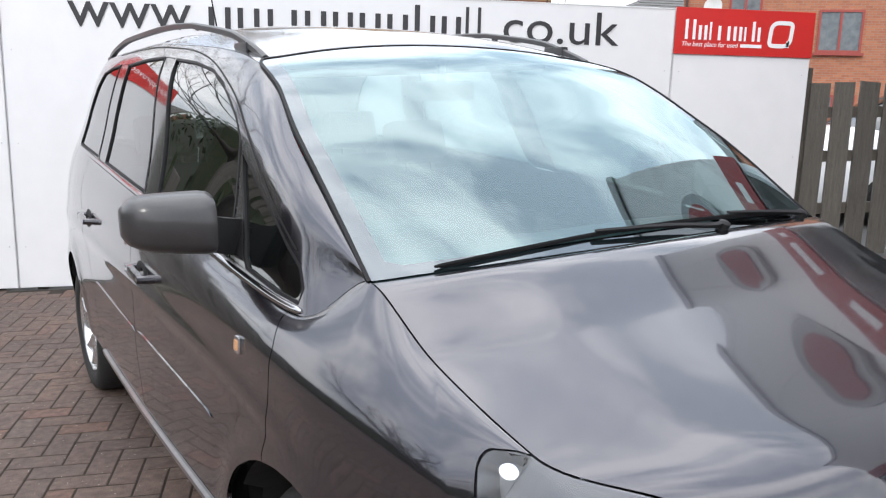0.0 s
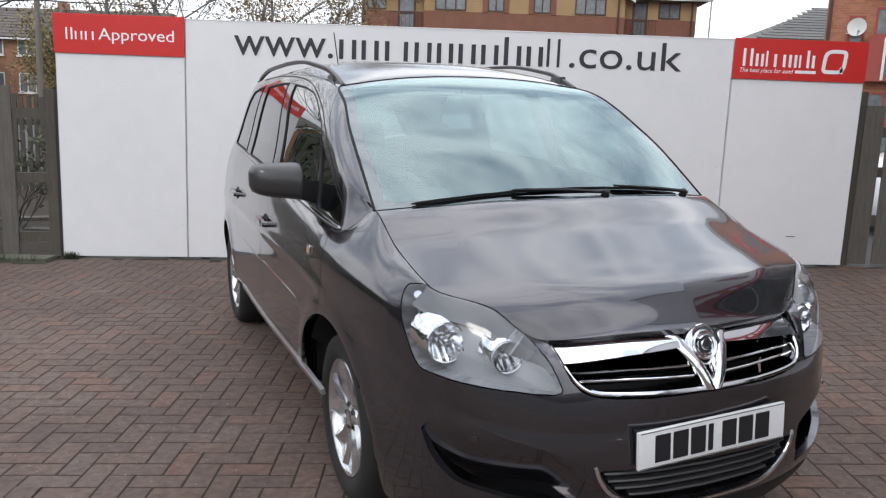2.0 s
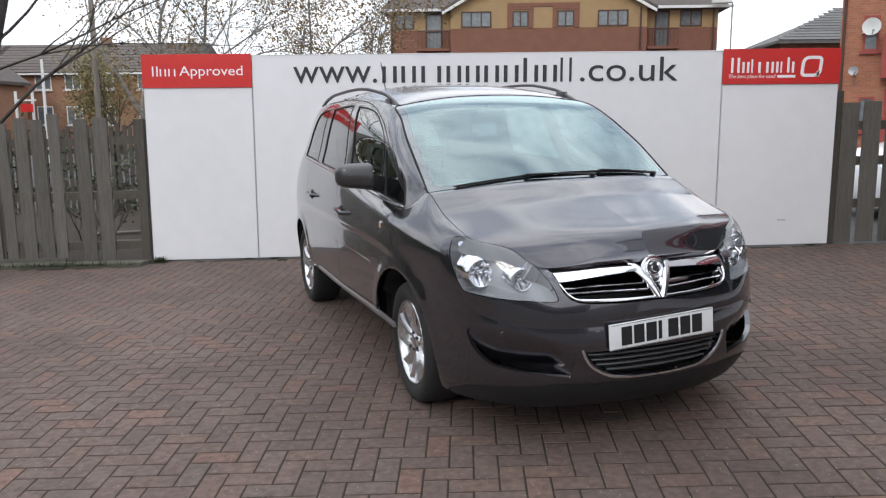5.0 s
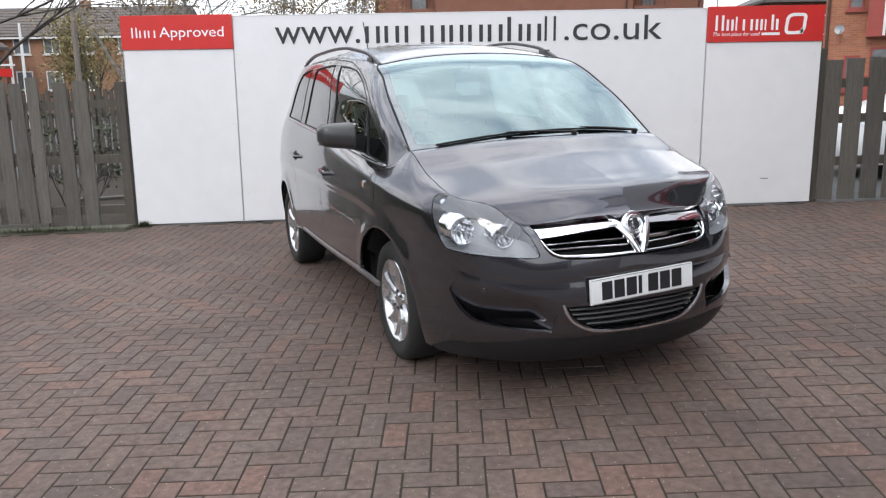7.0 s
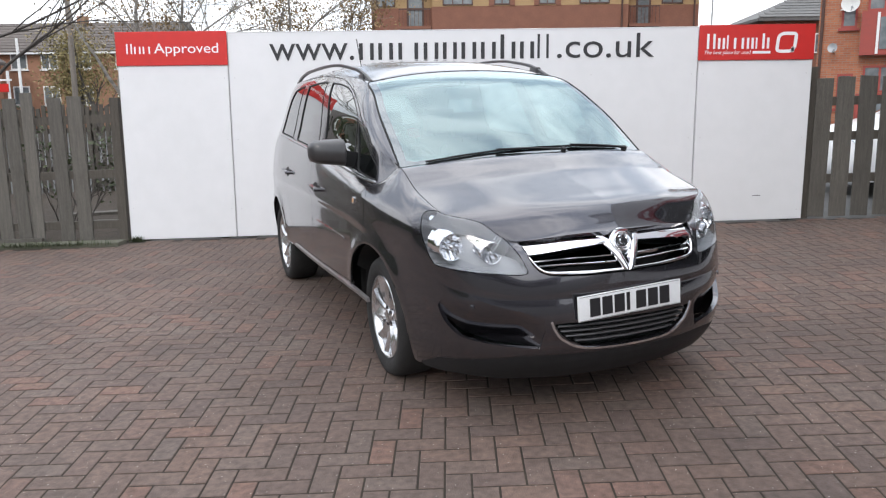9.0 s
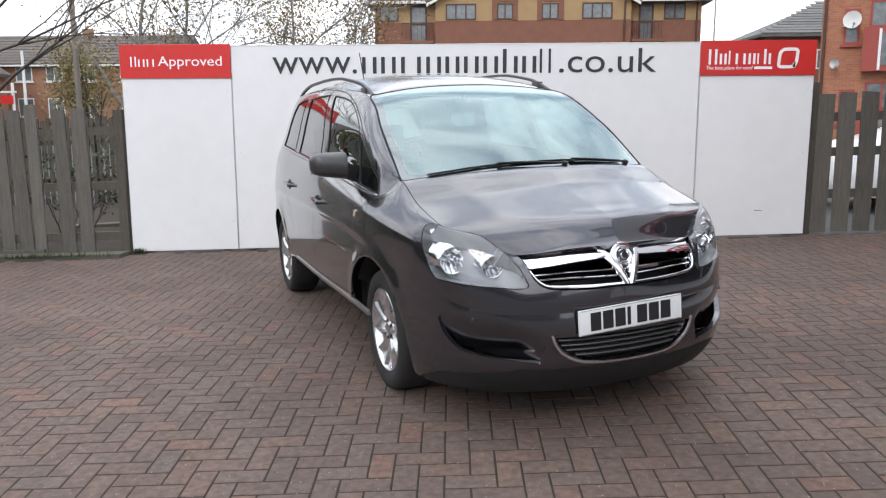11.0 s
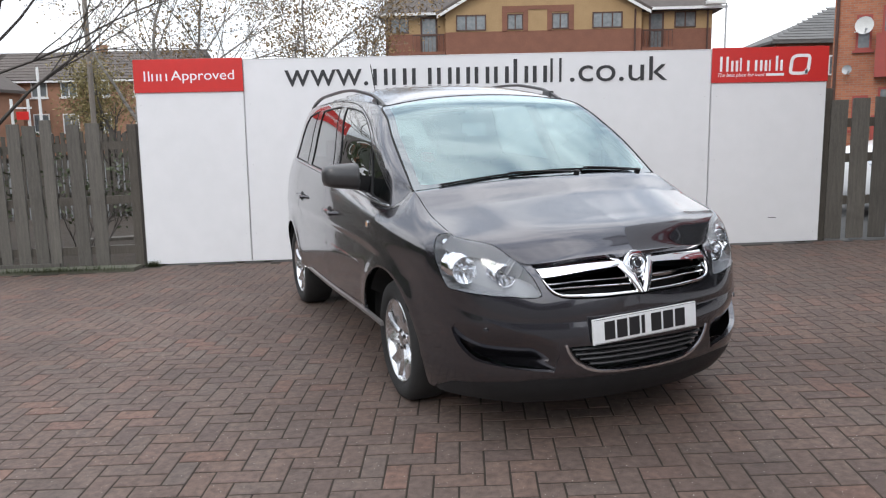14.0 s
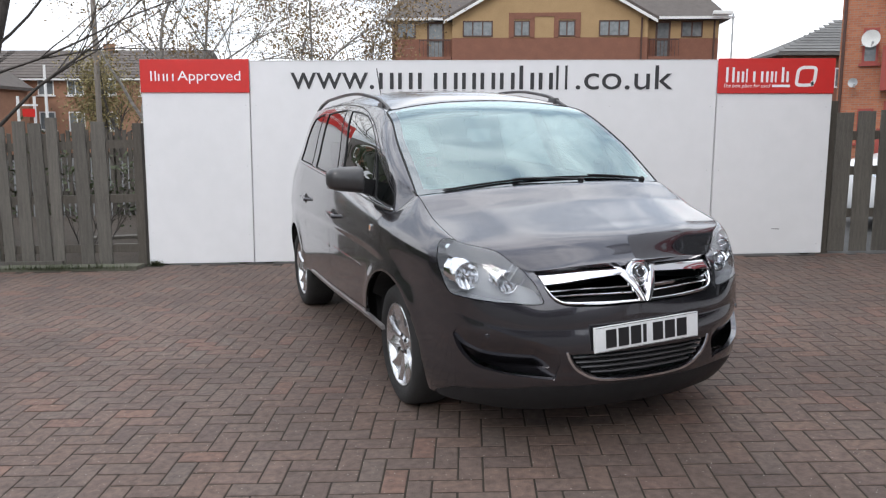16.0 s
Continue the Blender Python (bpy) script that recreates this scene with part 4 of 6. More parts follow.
def terrace():
    for i, (x0, x1) in enumerate(((-44.0, -36.6), (-36.5, -29.0), (-28.9, -22.0))):
        f = tagged(new("house"), "red brick terraced house with a brown tiled roof", "house", "terraced houses")
        y, g0 = 45.0, gz(-12)
        boxed("wall", x0, x1, y, y + 8, g0, 4.72, BRICK_TAN, f)
        part("roof", gable_roof(bmesh.new(), x0, x1, y, y + 8, 4.75, 28, .3), ROOF_TILE, f)
        tile_courses(f, x0 - .3, x1 + .3, y - .3, 4.69, 28, 4.6, 10, ROOF_TILE)
        for a in ((-42.6, -39.4), (-34.9, -32.6, -30.5), (-28.2, -25.4))[i]:
            window(f, a, a + 1.15, 3.55, 4.60, y, FRAME_WHITE, 2, FRAME_WHITE)
            window(f, a, a + 1.15, 1.2, 2.45, y, FRAME_WHITE, 2, FRAME_WHITE)
        boxed("gutter", x0 - .3, x1 + .3, y - .42, y - .32, 4.53, 4.65, FRAME_WHITE, f)
        if i == 1:
            part("chimney", block(bmesh.new(), x1 - .7, x1 - .1, y + 3.7, y + 4.3, 6.2, 7.35, .03), BRICK_TAN, f)
    # a gable end turned to the yard
    f = tagged(new("house"), "red brick gable end with white barge boards", "house")
    g0, y = gz(-12), 34.0
    bm = bmesh.new()
    prism(bm, [(-39.8, g0), (-32.1, g0), (-32.1, 3.75), (-35.95, 6.2), (-39.8, 3.75)], y, y + 9)
    part("wall", bm, BRICK_TAN, f)
    for a in (-38.2, -35.6, -33.9):
        window(f, a, a + 1.05, 1.35, 2.4, y, FRAME_WHITE, 2, FRAME_WHITE)
    for a, b in (((-40.2, 3.5), (-35.95, 6.3)), ((-31.7, 3.5), (-35.95, 6.3))):
        part("barge_board", prism(bmesh.new(), [(a[0], a[1]), (b[0], b[1]), (b[0], b[1] + .22), (a[0], a[1] + .22)], y - .3, y - .2), FRAME_WHITE, f)
        part("roof", prism(bmesh.new(), [(a[0], a[1] + .22), (b[0], b[1] + .22), (b[0], b[1] + .42), (a[0], a[1] + .42)], y - .3, y + 9), ROOF_TILE, f)


def dealership():
    """The showroom that closes the yard on one side."""
    f = tagged(new("showroom"), "pale grey clad showroom with a red fascia", "building")
    X, top = 3.96, 7.1
    boxed("wall", X, 12, -8.0, .34, gz(X) - .4, top, CLADDING_PALE, f)
    for y in np.arange(-7.8, .3, 1.0):
        boxed("cladding_rib", X - .012, X, y, y + .03, 3.75, top, CLADDING_PALE, f)
    boxed("roof_trim", X - .06, 12.06, -8.06, .40, top, top + .22, STEEL, f)
    s = boxed("fascia_sign", X - .12, X - .002, -8.0, .30, 3.02, 3.62, SIGN_MAROON, f, "long red fascia sign with white bars", .01)
    for y in np.arange(-5.6, -.6, .62):
        boxed("name_bar", X - .132, X - .12, y, y + .34, 3.24, 3.40, PANEL_EDGE, s)
    m = Matrix.Translation((X - .02, -1.1, 4.95)) @ pose(0, 0, 0, 0, -90, 0)
    b = smooth(part("round_sign", lathe(bmesh.new(), [(.62, -.02), (.62, .05), (.56, .08), (.48, .06), (.001, .06)], 40, m), STEEL, f, "round grey and red wall sign"))
    smooth(part("sign_disc", lathe(bmesh.new(), [(.40, .06), (.40, .085), (.001, .09)], 36, m), SIGN_MAROON, b))
    for y in np.arange(-7.9, .1, 2.0):
        w = boxed("showroom_window", X - .03, X - .001, y, y + 1.92, gz(X) + .25, 2.95, DARK_GLASS, f)
        boxed("mullion", X - .05, X - .004, y + 1.92, y + 2.0, gz(X) + .2, 2.98, STEEL, w)


def unseen_surrounds():
    """Invented, unseen workshop and hedge that close the yard behind and beside the camera."""
    # made-up building, kept low and far so the bumper mirrors more sky
    f = tagged(new("workshop"), "long grey clad workshop with dark glazing, added unseen behind the camera", "building")
    boxed("wall", -30, 12, -43, -34, -1.0, 3.5, CLADDING, f)
    boxed("roof_trim", -30.1, 12.1, -43.1, -33.9, 3.5, 3.7, STEEL, f)
    for x in np.arange(-28, 10, 3.0):
        w = boxed("workshop_window", x, x + 2.94, -34.04, -33.98, .1, 2.6, DARK_GLASS, f)
        boxed("mullion", x + 2.94, x + 3.0, -34.0, -33.94, .1, 2.7, FRAME_BROWN, w)
    rnd = random.Random(77)
    h = tagged(new("hedge"), "dense dark green hedge added unseen to close the yard", "hedge")
    bm = bmesh.new()
    block(bm, -13.6, -12.6, -20, 1.5, -.8, 1.6, .2)
    part("hedge_core", bm, LEAF_GREEN, h)
    tips = [Vector((-13.1 + rnd.uniform(-.62, .62), rnd.uniform(-20, 1.6), rnd.uniform(-.4, 1.85))) for _ in range(2600)]
    part("foliage", leaves(tips, .06, 3, .08, rnd), LEAF_GREEN, h)


unseen_surrounds()
# unseen hedge, added to block the houses from the side windows' reflections
hd = tagged(new("hedge"), "tall dark evergreen hedge added unseen to darken the side window reflections", "hedge")
rnd = random.Random(57)
hm = Matrix.Translation((-19.6, 15.7, -.5)) @ pose(0, 0, 0, 0, 0, 125.5)
part("hedge_core", block(bmesh.new(), -9.5, 9.5, -.6, .6, 0, 3.9, .3, hm), LEAF_GREEN, hd)
part("foliage", leaves([hm @ Vector((rnd.uniform(-9.7, 9.7), rnd.uniform(-.75, .75), rnd.uniform(0, 4.2))) for _ in range(2700)], .10, 3, .12, rnd), LEAF_GREEN, hd)
# another added hedge, out of view, only to be mirrored dark in the side glass
hd = tagged(new("hedge"), "dense dark evergreen hedge added unseen behind the timber fence", "hedge")
rnd = random.Random(31)
part("hedge_core", block(bmesh.new(), -12.0, -7.2, .75, 1.5, -.4, 1.62, .15), LEAF_GREEN, hd)
part("foliage", leaves([Vector((rnd.uniform(-12.1, -7.1), rnd.uniform(.65, 1.6), rnd.uniform(-.2, 1.75))) for _ in range(1500)], .045, 3, .07, rnd), LEAF_GREEN, hd)
bm = bmesh.new()
prism(bm, [(-12.4, gz(-12.4) + .001), (-4.46, gz(-4.46) + .001), (-4.46, gz(-4.46) + .012), (-12.4, gz(-12.4) + .012)], -.07, 5.9)
tagged(part("soil_bed", bm, SOIL), "bare brown soil behind the fence", "soil", kind="structure")
flats()
orange_block()
hipped_house()
terrace()
dealership()


# ---- street furniture ----
POLE_WOOD = mat("grey_pole_wood", (.17, .15, .13), .85, 0, (.24, .21, .18), 5, .3, 30, stretch=(6, 6, .4))
def pole(lab, x, y, r, h, material, name="utility_pole"):
    p = tagged(part(name, lathe(bmesh.new(), [(r, 0), (r * .8, h)], 12, Matrix.Translation((x, y, gz(x) - .1))), material), lab, "pole")
    return smooth(p)


pole("tall grey timber utility pole", -12.2, 14, .08, 9.5, POLE_WOOD)
pole("slim pale lamp column by the houses", -20.85, 26, .07, 4.6, FRAME_WHITE, "lamp_column")
sg_ = tagged(new("estate_sign"), "white post with a red board and blank panel", "sign post")
for x in (-22.2, -21.43):
    boxed("sign_post", x - .045, x + .045, 26, 26.09, gz(-12), 2.75, FRAME_WHITE, sg_)
boxed("sign_board", -21.96, -21.40, 25.96, 26.0, 1.85, 2.2, SIGN_RED, sg_)
boxed("sign_bar", -22.25, -21.25, 25.98, 26.02, 2.32, 2.40, FRAME_WHITE, sg_)
# ---- the car's surfaces, in its own metres: u ahead of the front axle, v to its left, w up ----
# sixteen stations from the middle of the nose round the side to the middle of the tail
OUT_U = [1.0, .987, .932, .850, .715, .47, .17, -.06, -.42, -1.2, -2.0, -2.7, -3.1, -3.36, -3.46, -3.48]
OUT_V = [0, .22, .42, .580, .712, .795, .845, .862, .868, .868, .850, .825, .78, .65, .37, 0]
TOP_U = [.945, .905, .812, .715, .560, .300, .075, -.055, -.42, -1.2, -2.0, -2.7, -3.1, -3.30, -3.39, -3.41]
TOP_V = [0, .22, .45, .575, .697, .706, .704, .790, .812, .812, .785, .755, .70, .58, .35, 0]
TOP_W = [.813, .806, .786, .873, .912, .985, 1.078, .992, 1.020, 1.09, 1.135, 1.175, 1.19, 1.17, 1.13, 1.12]
SHOULDER = [.55, .55, .55, .56, .60, .66, .70, .74, .78, .80, .80, .80, .78, .72, .68, .68]
WAIST = [.36, .36, .36, .36, .37, .38, .39, .40, .41, .41, .41, .40, .36, .36, .36, .36]
FOOT = [.172, .172, .172, .174, .188, .185, .21, .27, .275, .275, .275, .27, .26, .28, .28, .28]
TUCK = [.10, .10, .10, .09, .060, .030, .06, .17, .18, .18, .18, .16, .10, .08, .08, .08]
RIM_U = [.075, -.29, -.70, -1.40, -2.05, -2.65, -3.08]
RIM_V = [.704, .675, .617, .632, .632, .620, .570]
BULGE = [0, .30, .36, .25, .15, .12, .10]
RIM_W = [1.078, 1.300, 1.513, 1.588, 1.594, 1.568, 1.495]


def glide(keys, x):
    """Catmull-Rom through evenly spaced keys."""
    k = np.asarray(keys, float)
    n = len(k) - 1
    x = np.clip(np.asarray(x, float), 0, n)
    i = np.minimum(x.astype(int), n - 1)
    f = x - i
    a, b, c, d = k[np.maximum(i - 1, 0)], k[i], k[i + 1], k[np.minimum(i + 2, n)]
    a = np.where(i == 0, 2 * b - c, a)
    d = np.where(i == n - 1, 2 * c - b, d)
    return b + .5 * f * (c - a + f * (2 * a - 5 * b + 4 * c - d + f * (3 * (b - c) + d - a)))


def glide_firm(keys, x):
    """As glide(), but with no swing past a key."""
    k = np.asarray(keys, float)
    n = len(k) - 1
    d = np.diff(k)
    m = np.zeros(n + 1)
    same = d[:-1] * d[1:] > 0
    m[1:-1] = np.where(same, 2 * d[:-1] * d[1:] / np.where(same, d[:-1] + d[1:], 1), 0)
    m[0], m[-1] = d[0], d[-1]
    x = np.clip(np.asarray(x, float), 0, n)
    i = np.minimum(x.astype(int), n - 1)
    f = x - i
    return (1 + 2 * f) * (1 - f) ** 2 * k[i] + f * (1 - f) ** 2 * m[i] + f * f * (3 - 2 * f) * k[i + 1] + f * f * (f - 1) * m[i + 1]


# the height of the crease along the wing, station by station
CREASE = [.70, .70, .70, .74, .815, .850, .892, .915, .945, .98, 1.0, 1.0, 1.0, 1.0, 1.0, 1.0]


def wing_section(c, rc):
    """Inset and rise from the widest line up to the bonnet: upright to a soft crease, then a gently bowed slope."""
    d = .035
    q = np.logaddexp(0, (c - .5) / d) * d
    q = np.clip(q / (np.logaddexp(0, .5 / d) * d), 0, 1)
    low = np.clip(2 * c - q, 0, 1)
    bowed = .05 * np.sin(np.pi * q)
    return .05 * low ** 2 + .95 * q - bowed * .5, rc * low + (1 - rc) * q + bowed


def edge(s):
    """The line where the flank ends: bonnet edge, then waistline, then tail."""
    a = np.abs(s)
    v = glide_firm(TOP_V, a)
    return np.stack([glide_firm(TOP_U, a), -v * np.sign(s), glide_firm(TOP_W, a)], -1)


def flank(s, k):
    """The lower body, k from the foot (0) to edge() (1); s > 0 is the car's right side."""
    s, k = np.broadcast_arrays(np.asarray(s, float), np.asarray(k, float))
    ou, ov = glide(OUT_U, s), glide(OUT_V, s)
    du, dv = glide(OUT_U, s + .01) - glide(OUT_U, s - .01), glide(OUT_V, s + .01) - glide(OUT_V, s - .01)
    ln = np.hypot(du, dv) + 1e-9
    nu, nv = dv / ln, -du / ln * np.clip(s / .3, 0, 1)
    ws, wl, wb, tuck = glide(SHOULDER, s), glide(WAIST, s), glide(FOOT, s), glide(TUCK, s)
    eu, ev, ew = glide_firm(TOP_U, s), glide_firm(TOP_V, s), glide_firm(TOP_W, s)
    a, b, c = np.clip(k / .2, 0, 1), np.clip((k - .2) / .35, 0, 1), np.clip((k - .55) / .45, 0, 1)
    # the corner at the foot of the pillar fades out below the edge
    calm = np.clip((s - 5.2) / .6, 0, 1) * np.clip((9.0 - s) / 1.0, 0, 1) * (1 - c ** 4)
    for d, q in ((-.8, .2), (-.4, .2), (.4, .2), (.8, .2)):
        eu = eu + calm * q * (glide_firm(TOP_U, s + d) - glide_firm(TOP_U, s))
        ev = ev + calm * q * (glide_firm(TOP_V, s + d) - glide_firm(TOP_V, s))
        ew = ew + calm * q * (glide_firm(TOP_W, s + d) - glide_firm(TOP_W, s))
    # a full quarter round along the nose, a firmer shoulder under the windows
    phi = np.pi / 2 * (1 - .36 * np.clip((s - 5.0) / 1.8, 0, 1) ** 1.5 * np.clip((15 - s) / 2, 0, 1))
    h, r = (1 - np.cos(c * phi)) / (1 - np.cos(phi)), np.sin(c * phi) / np.sin(phi)
    wing = np.clip((s - 4.1) / .9, 0, 1) ** 2 * np.clip((9.2 - s) / 2, 0, 1)
    wh, wr = wing_section(c, np.clip((glide(CREASE, s) - ws) / np.maximum(ew - ws, .05), .2, .9))
    h, r = h + wing * (wh - h), r + wing * (wr - r)
    off = .008 * np.sin(np.pi * b) - tuck * (1 - a) ** 2
    # wheel arch lips, crease along the doors
    z = wb + (wl - wb) * a + (ws - wl) * b + (ew - ws) * r
    for ax in (0.0, -2.703):
        d = np.hypot(ou - ax, z - .312)
        off = off + .010 * np.exp(-((d - .395) / .05) ** 2) * np.clip((z - .30) / .30, 0, 1)
    off = off + .006 * np.exp(-((k - .60) / .035) ** 2) * np.clip((s - 6.6) / .6, 0, 1)
    u = ou + (eu - ou) * h + nu * off
    v = ov + (ev - ov) * h + nv * off
    w = wb + (wl - wb) * a + (ws - wl) * b + (ew - ws) * r
    return np.stack([u, -v, w], -1)


def rim(t):
    """The windscreen's side edge, then the roof's."""
    return np.stack([glide(RIM_U, t), -glide(RIM_V, t), glide(RIM_W, t)], -1)


def green(t, k):
    """The side of the cabin, k from the waistline (0) to rim() (1)."""
    t, k = np.broadcast_arrays(np.asarray(t, float), np.asarray(k, float))
    lo, hi = edge(t + 6), rim(t)
    p = lo + (hi - lo) * k[..., None]
    p[..., 1] -= glide(BULGE, t) * k ** 3 * (1 - k)
    return p


def coons(c0, c1, d0, d1, a, b):
    """A patch between the curves c0, c1 (by a) and d0, d1 (by b)."""
    a, b = np.broadcast_arrays(np.asarray(a, float), np.asarray(b, float))
    A, B = a[..., None], b[..., None]
    z, o = np.zeros(1), np.ones(1)
    flat = (1 - A) * (1 - B) * c0(z) + A * (1 - B) * c0(o) + (1 - A) * B * c1(z) + A * B * c1(o)
    return (1 - B) * c0(a) + B * c1(a) + (1 - A) * d0(b) + A * d1(b) - flat


def bow(p0, p1, mid):
    """A shallow symmetrical curve from p0 to p1 through mid."""
    p0, p1, mid = np.array(p0), np.array(p1), np.array(mid)
    return lambda a: (p0 + (p1 - p0) * a[..., None]) + (mid - (p0 + p1) / 2) * (1 - np.abs(2 * a - 1) ** 2.2)[..., None]


def flip(p):
    return p * np.array([1, -1, 1])


CORNER, TOPC, TAILC = rim(np.array(0.)), rim(np.array(2.)), rim(np.array(6.))
screen_foot = bow(flip(CORNER), CORNER, (.22, 0, 1.114))
screen_head = bow(flip(TOPC), TOPC, (-.765, 0, 1.568))
roof_tail = bow(flip(TAILC), TAILC, (-3.16, 0, 1.535))


def bonnet(a, b):
    p = coons(lambda x: edge(4 * x - 2), screen_foot, lambda x: flip(edge(2 + 4 * x)), lambda x: edge(2 + 4 * x), a, b)
    x = np.abs(2 * np.broadcast_arrays(a, b)[0] - 1)
    arc = np.sin(np.pi * np.clip(b, 0, 1)) ** .7
    p[..., 2] += arc * (.009 * (1 - x ** 2) + .008 / (1 + np.exp((x - .60 - .18 * b) * 26)))
    return p


def screen(a, b):
    p = coons(screen_foot, screen_head, lambda x: flip(rim(2 * x)), lambda x: rim(2 * x), a, b)
    p[..., 2] += .022 * np.sin(np.pi * np.clip(b, 0, 1))
    return p


def roof(a, b):
    p = coons(screen_head, roof_tail, lambda x: flip(rim(2 + 4 * x)), lambda x: rim(2 + 4 * x), a, b)
    x = np.abs(2 * np.broadcast_arrays(a, b)[0] - 1)
    p[..., 2] += .042 * np.sin(np.pi * np.clip(b, 0, 1)) ** .7 * (1 - x ** 3)
    return p


def tailgate(a, b):
    p = coons(tail_low, roof_tail, lambda x: flip(tail_side(x)), tail_side, a, b)
    return p


def tail_low(x):
    s = 12 + 3 * (1 - np.abs(2 * x - 1))
    p = edge(s)
    return np.where((x < .5)[..., None], flip(p), p)


def tail_side(x):
    lo, hi = edge(np.array(12.)), TAILC
    return lo + (hi - lo) * np.asarray(x)[..., None]
# ---- the car ----
def flank2(s, k):
    s = np.asarray(s, float)
    p = flank(np.abs(s), k)
    p[..., 1] *= np.where(s < 0, -1, 1)
    return p


def nose(s, k):
    """The face of the grille, which leans back behind the bumper's face."""
    s, k = np.broadcast_arrays(np.asarray(s, float), np.asarray(k, float))
    p = flank2(s, k)
    x = np.clip((k - .66) / .30, 0, 1)
    p[..., 0] -= .075 * x * x * (3 - 2 * x)
    return p


def on(fn, a, b, off=0.0, sign=-1.0):
    """A place on a surface, off metres outside it, and the normal."""
    a, b, e = np.asarray(a, float), np.asarray(b, float), 2e-3
    n = np.cross(fn(a + e, b) - fn(a - e, b), fn(a, b + e) - fn(a, b - e)) * sign
    n = n / (np.linalg.norm(n, axis=-1)[..., None] + 1e-12)
    p = fn(a, b) + n * off
    return (p.reshape(3), n.reshape(3)) if a.ndim == 0 and b.ndim == 0 else (p, n)


def both(poly):
    """A half outline that starts and ends on the centre line, completed."""
    return poly + [(-a, b) for a, b in poly[::-1]]


def turned(poly):
    return [(-a, b) for a, b in poly]


def fine(poly, step=.05):
    """The outline with points added on its long sides."""
    out = []
    for (a0, b0), (a1, b1) in zip(poly, poly[1:] + poly[:1]):
        n = max(1, int(max(abs(a1 - a0) / (step * 3), abs(b1 - b0) / step)))
        out += [(a0 + (a1 - a0) * i / n, b0 + (b1 - b0) * i / n) for i in range(n)]
    return out


def rounded(poly):
    """The outline with every corner cut."""
    out = []
    for (a0, b0), (a1, b1) in zip(poly, poly[1:] + poly[:1]):
        out += [(a0 * .78 + a1 * .22, b0 * .78 + b1 * .22), (a0 * .22 + a1 * .78, b0 * .22 + b1 * .78)]
    return out


def along(fn, ab, off, n=24, sign=-1.0):
    """Places and normals along a line of (a, b) keys."""
    x = np.linspace(0, len(ab) - 1, n)
    return on(fn, glide([p[0] for p in ab], x), glide([p[1] for p in ab], x), off, sign)


LAMP = [(4.75, .752), (4.73, .79), (4.68, .828), (4.57, .863), (4.40, .892), (4.06, .97), (3.98, 1.04), (2.44, 1.04), (2.27, .868), (2.175, .815), (2.11, .735), (2.07, .695), (2.19, .680), (2.59, .660), (3.13, .643), (3.57, .635), (4.03, .622), (4.40, .608), (4.53, .630), (4.63, .672), (4.72, .71)]
LAMP = rounded(LAMP)
FOG = [(4.33, .395), (4.2, .313), (3.97, .25), (3.7, .215), (3.02, .193), (2.34, .179), (1.92, .168), (1.80, .29), (1.82, .39), (2.3, .455), (3.4, .52), (4.1, .50)]
GRILLE = [(0, .648), (.9, .652), (1.4, .662), (1.66, .675), (1.82, .695), (1.93, .735), (1.98, .79), (2.0, .88), (2.02, 1.03), (0, 1.03)]
LOWER = [(0, .155), (.6, .16), (1.0, .172), (1.3, .205), (1.5, .28), (1.6, .35), (0, .35)]
LIP = [(0, -.03), (5.2, -.03), (5.0, .02), (4.5, .075), (3.4, .115), (2.4, .138), (1.6, .136), (0, .130)]
DOOR_F = [(7.18, 1.03), (7.02, .80), (7.08, .55), (7.25, .34), (7.52, .225), (9.0, .215), (9.06, .5), (9.16, 1.03)]
DOOR_R = [(9.165, 1.03), (9.065, .5), (9.005, .215), (9.9, .215), (10.02, .30), (10.12, .45), (10.38, .62), (10.52, .78), (10.5, 1.03)]
ARCHES = [(0.0, .312, .385), (-2.703, .312, .375)]

car = tagged(new("parked_car"), "dark grey metallic people carrier parked on block paving", "car")


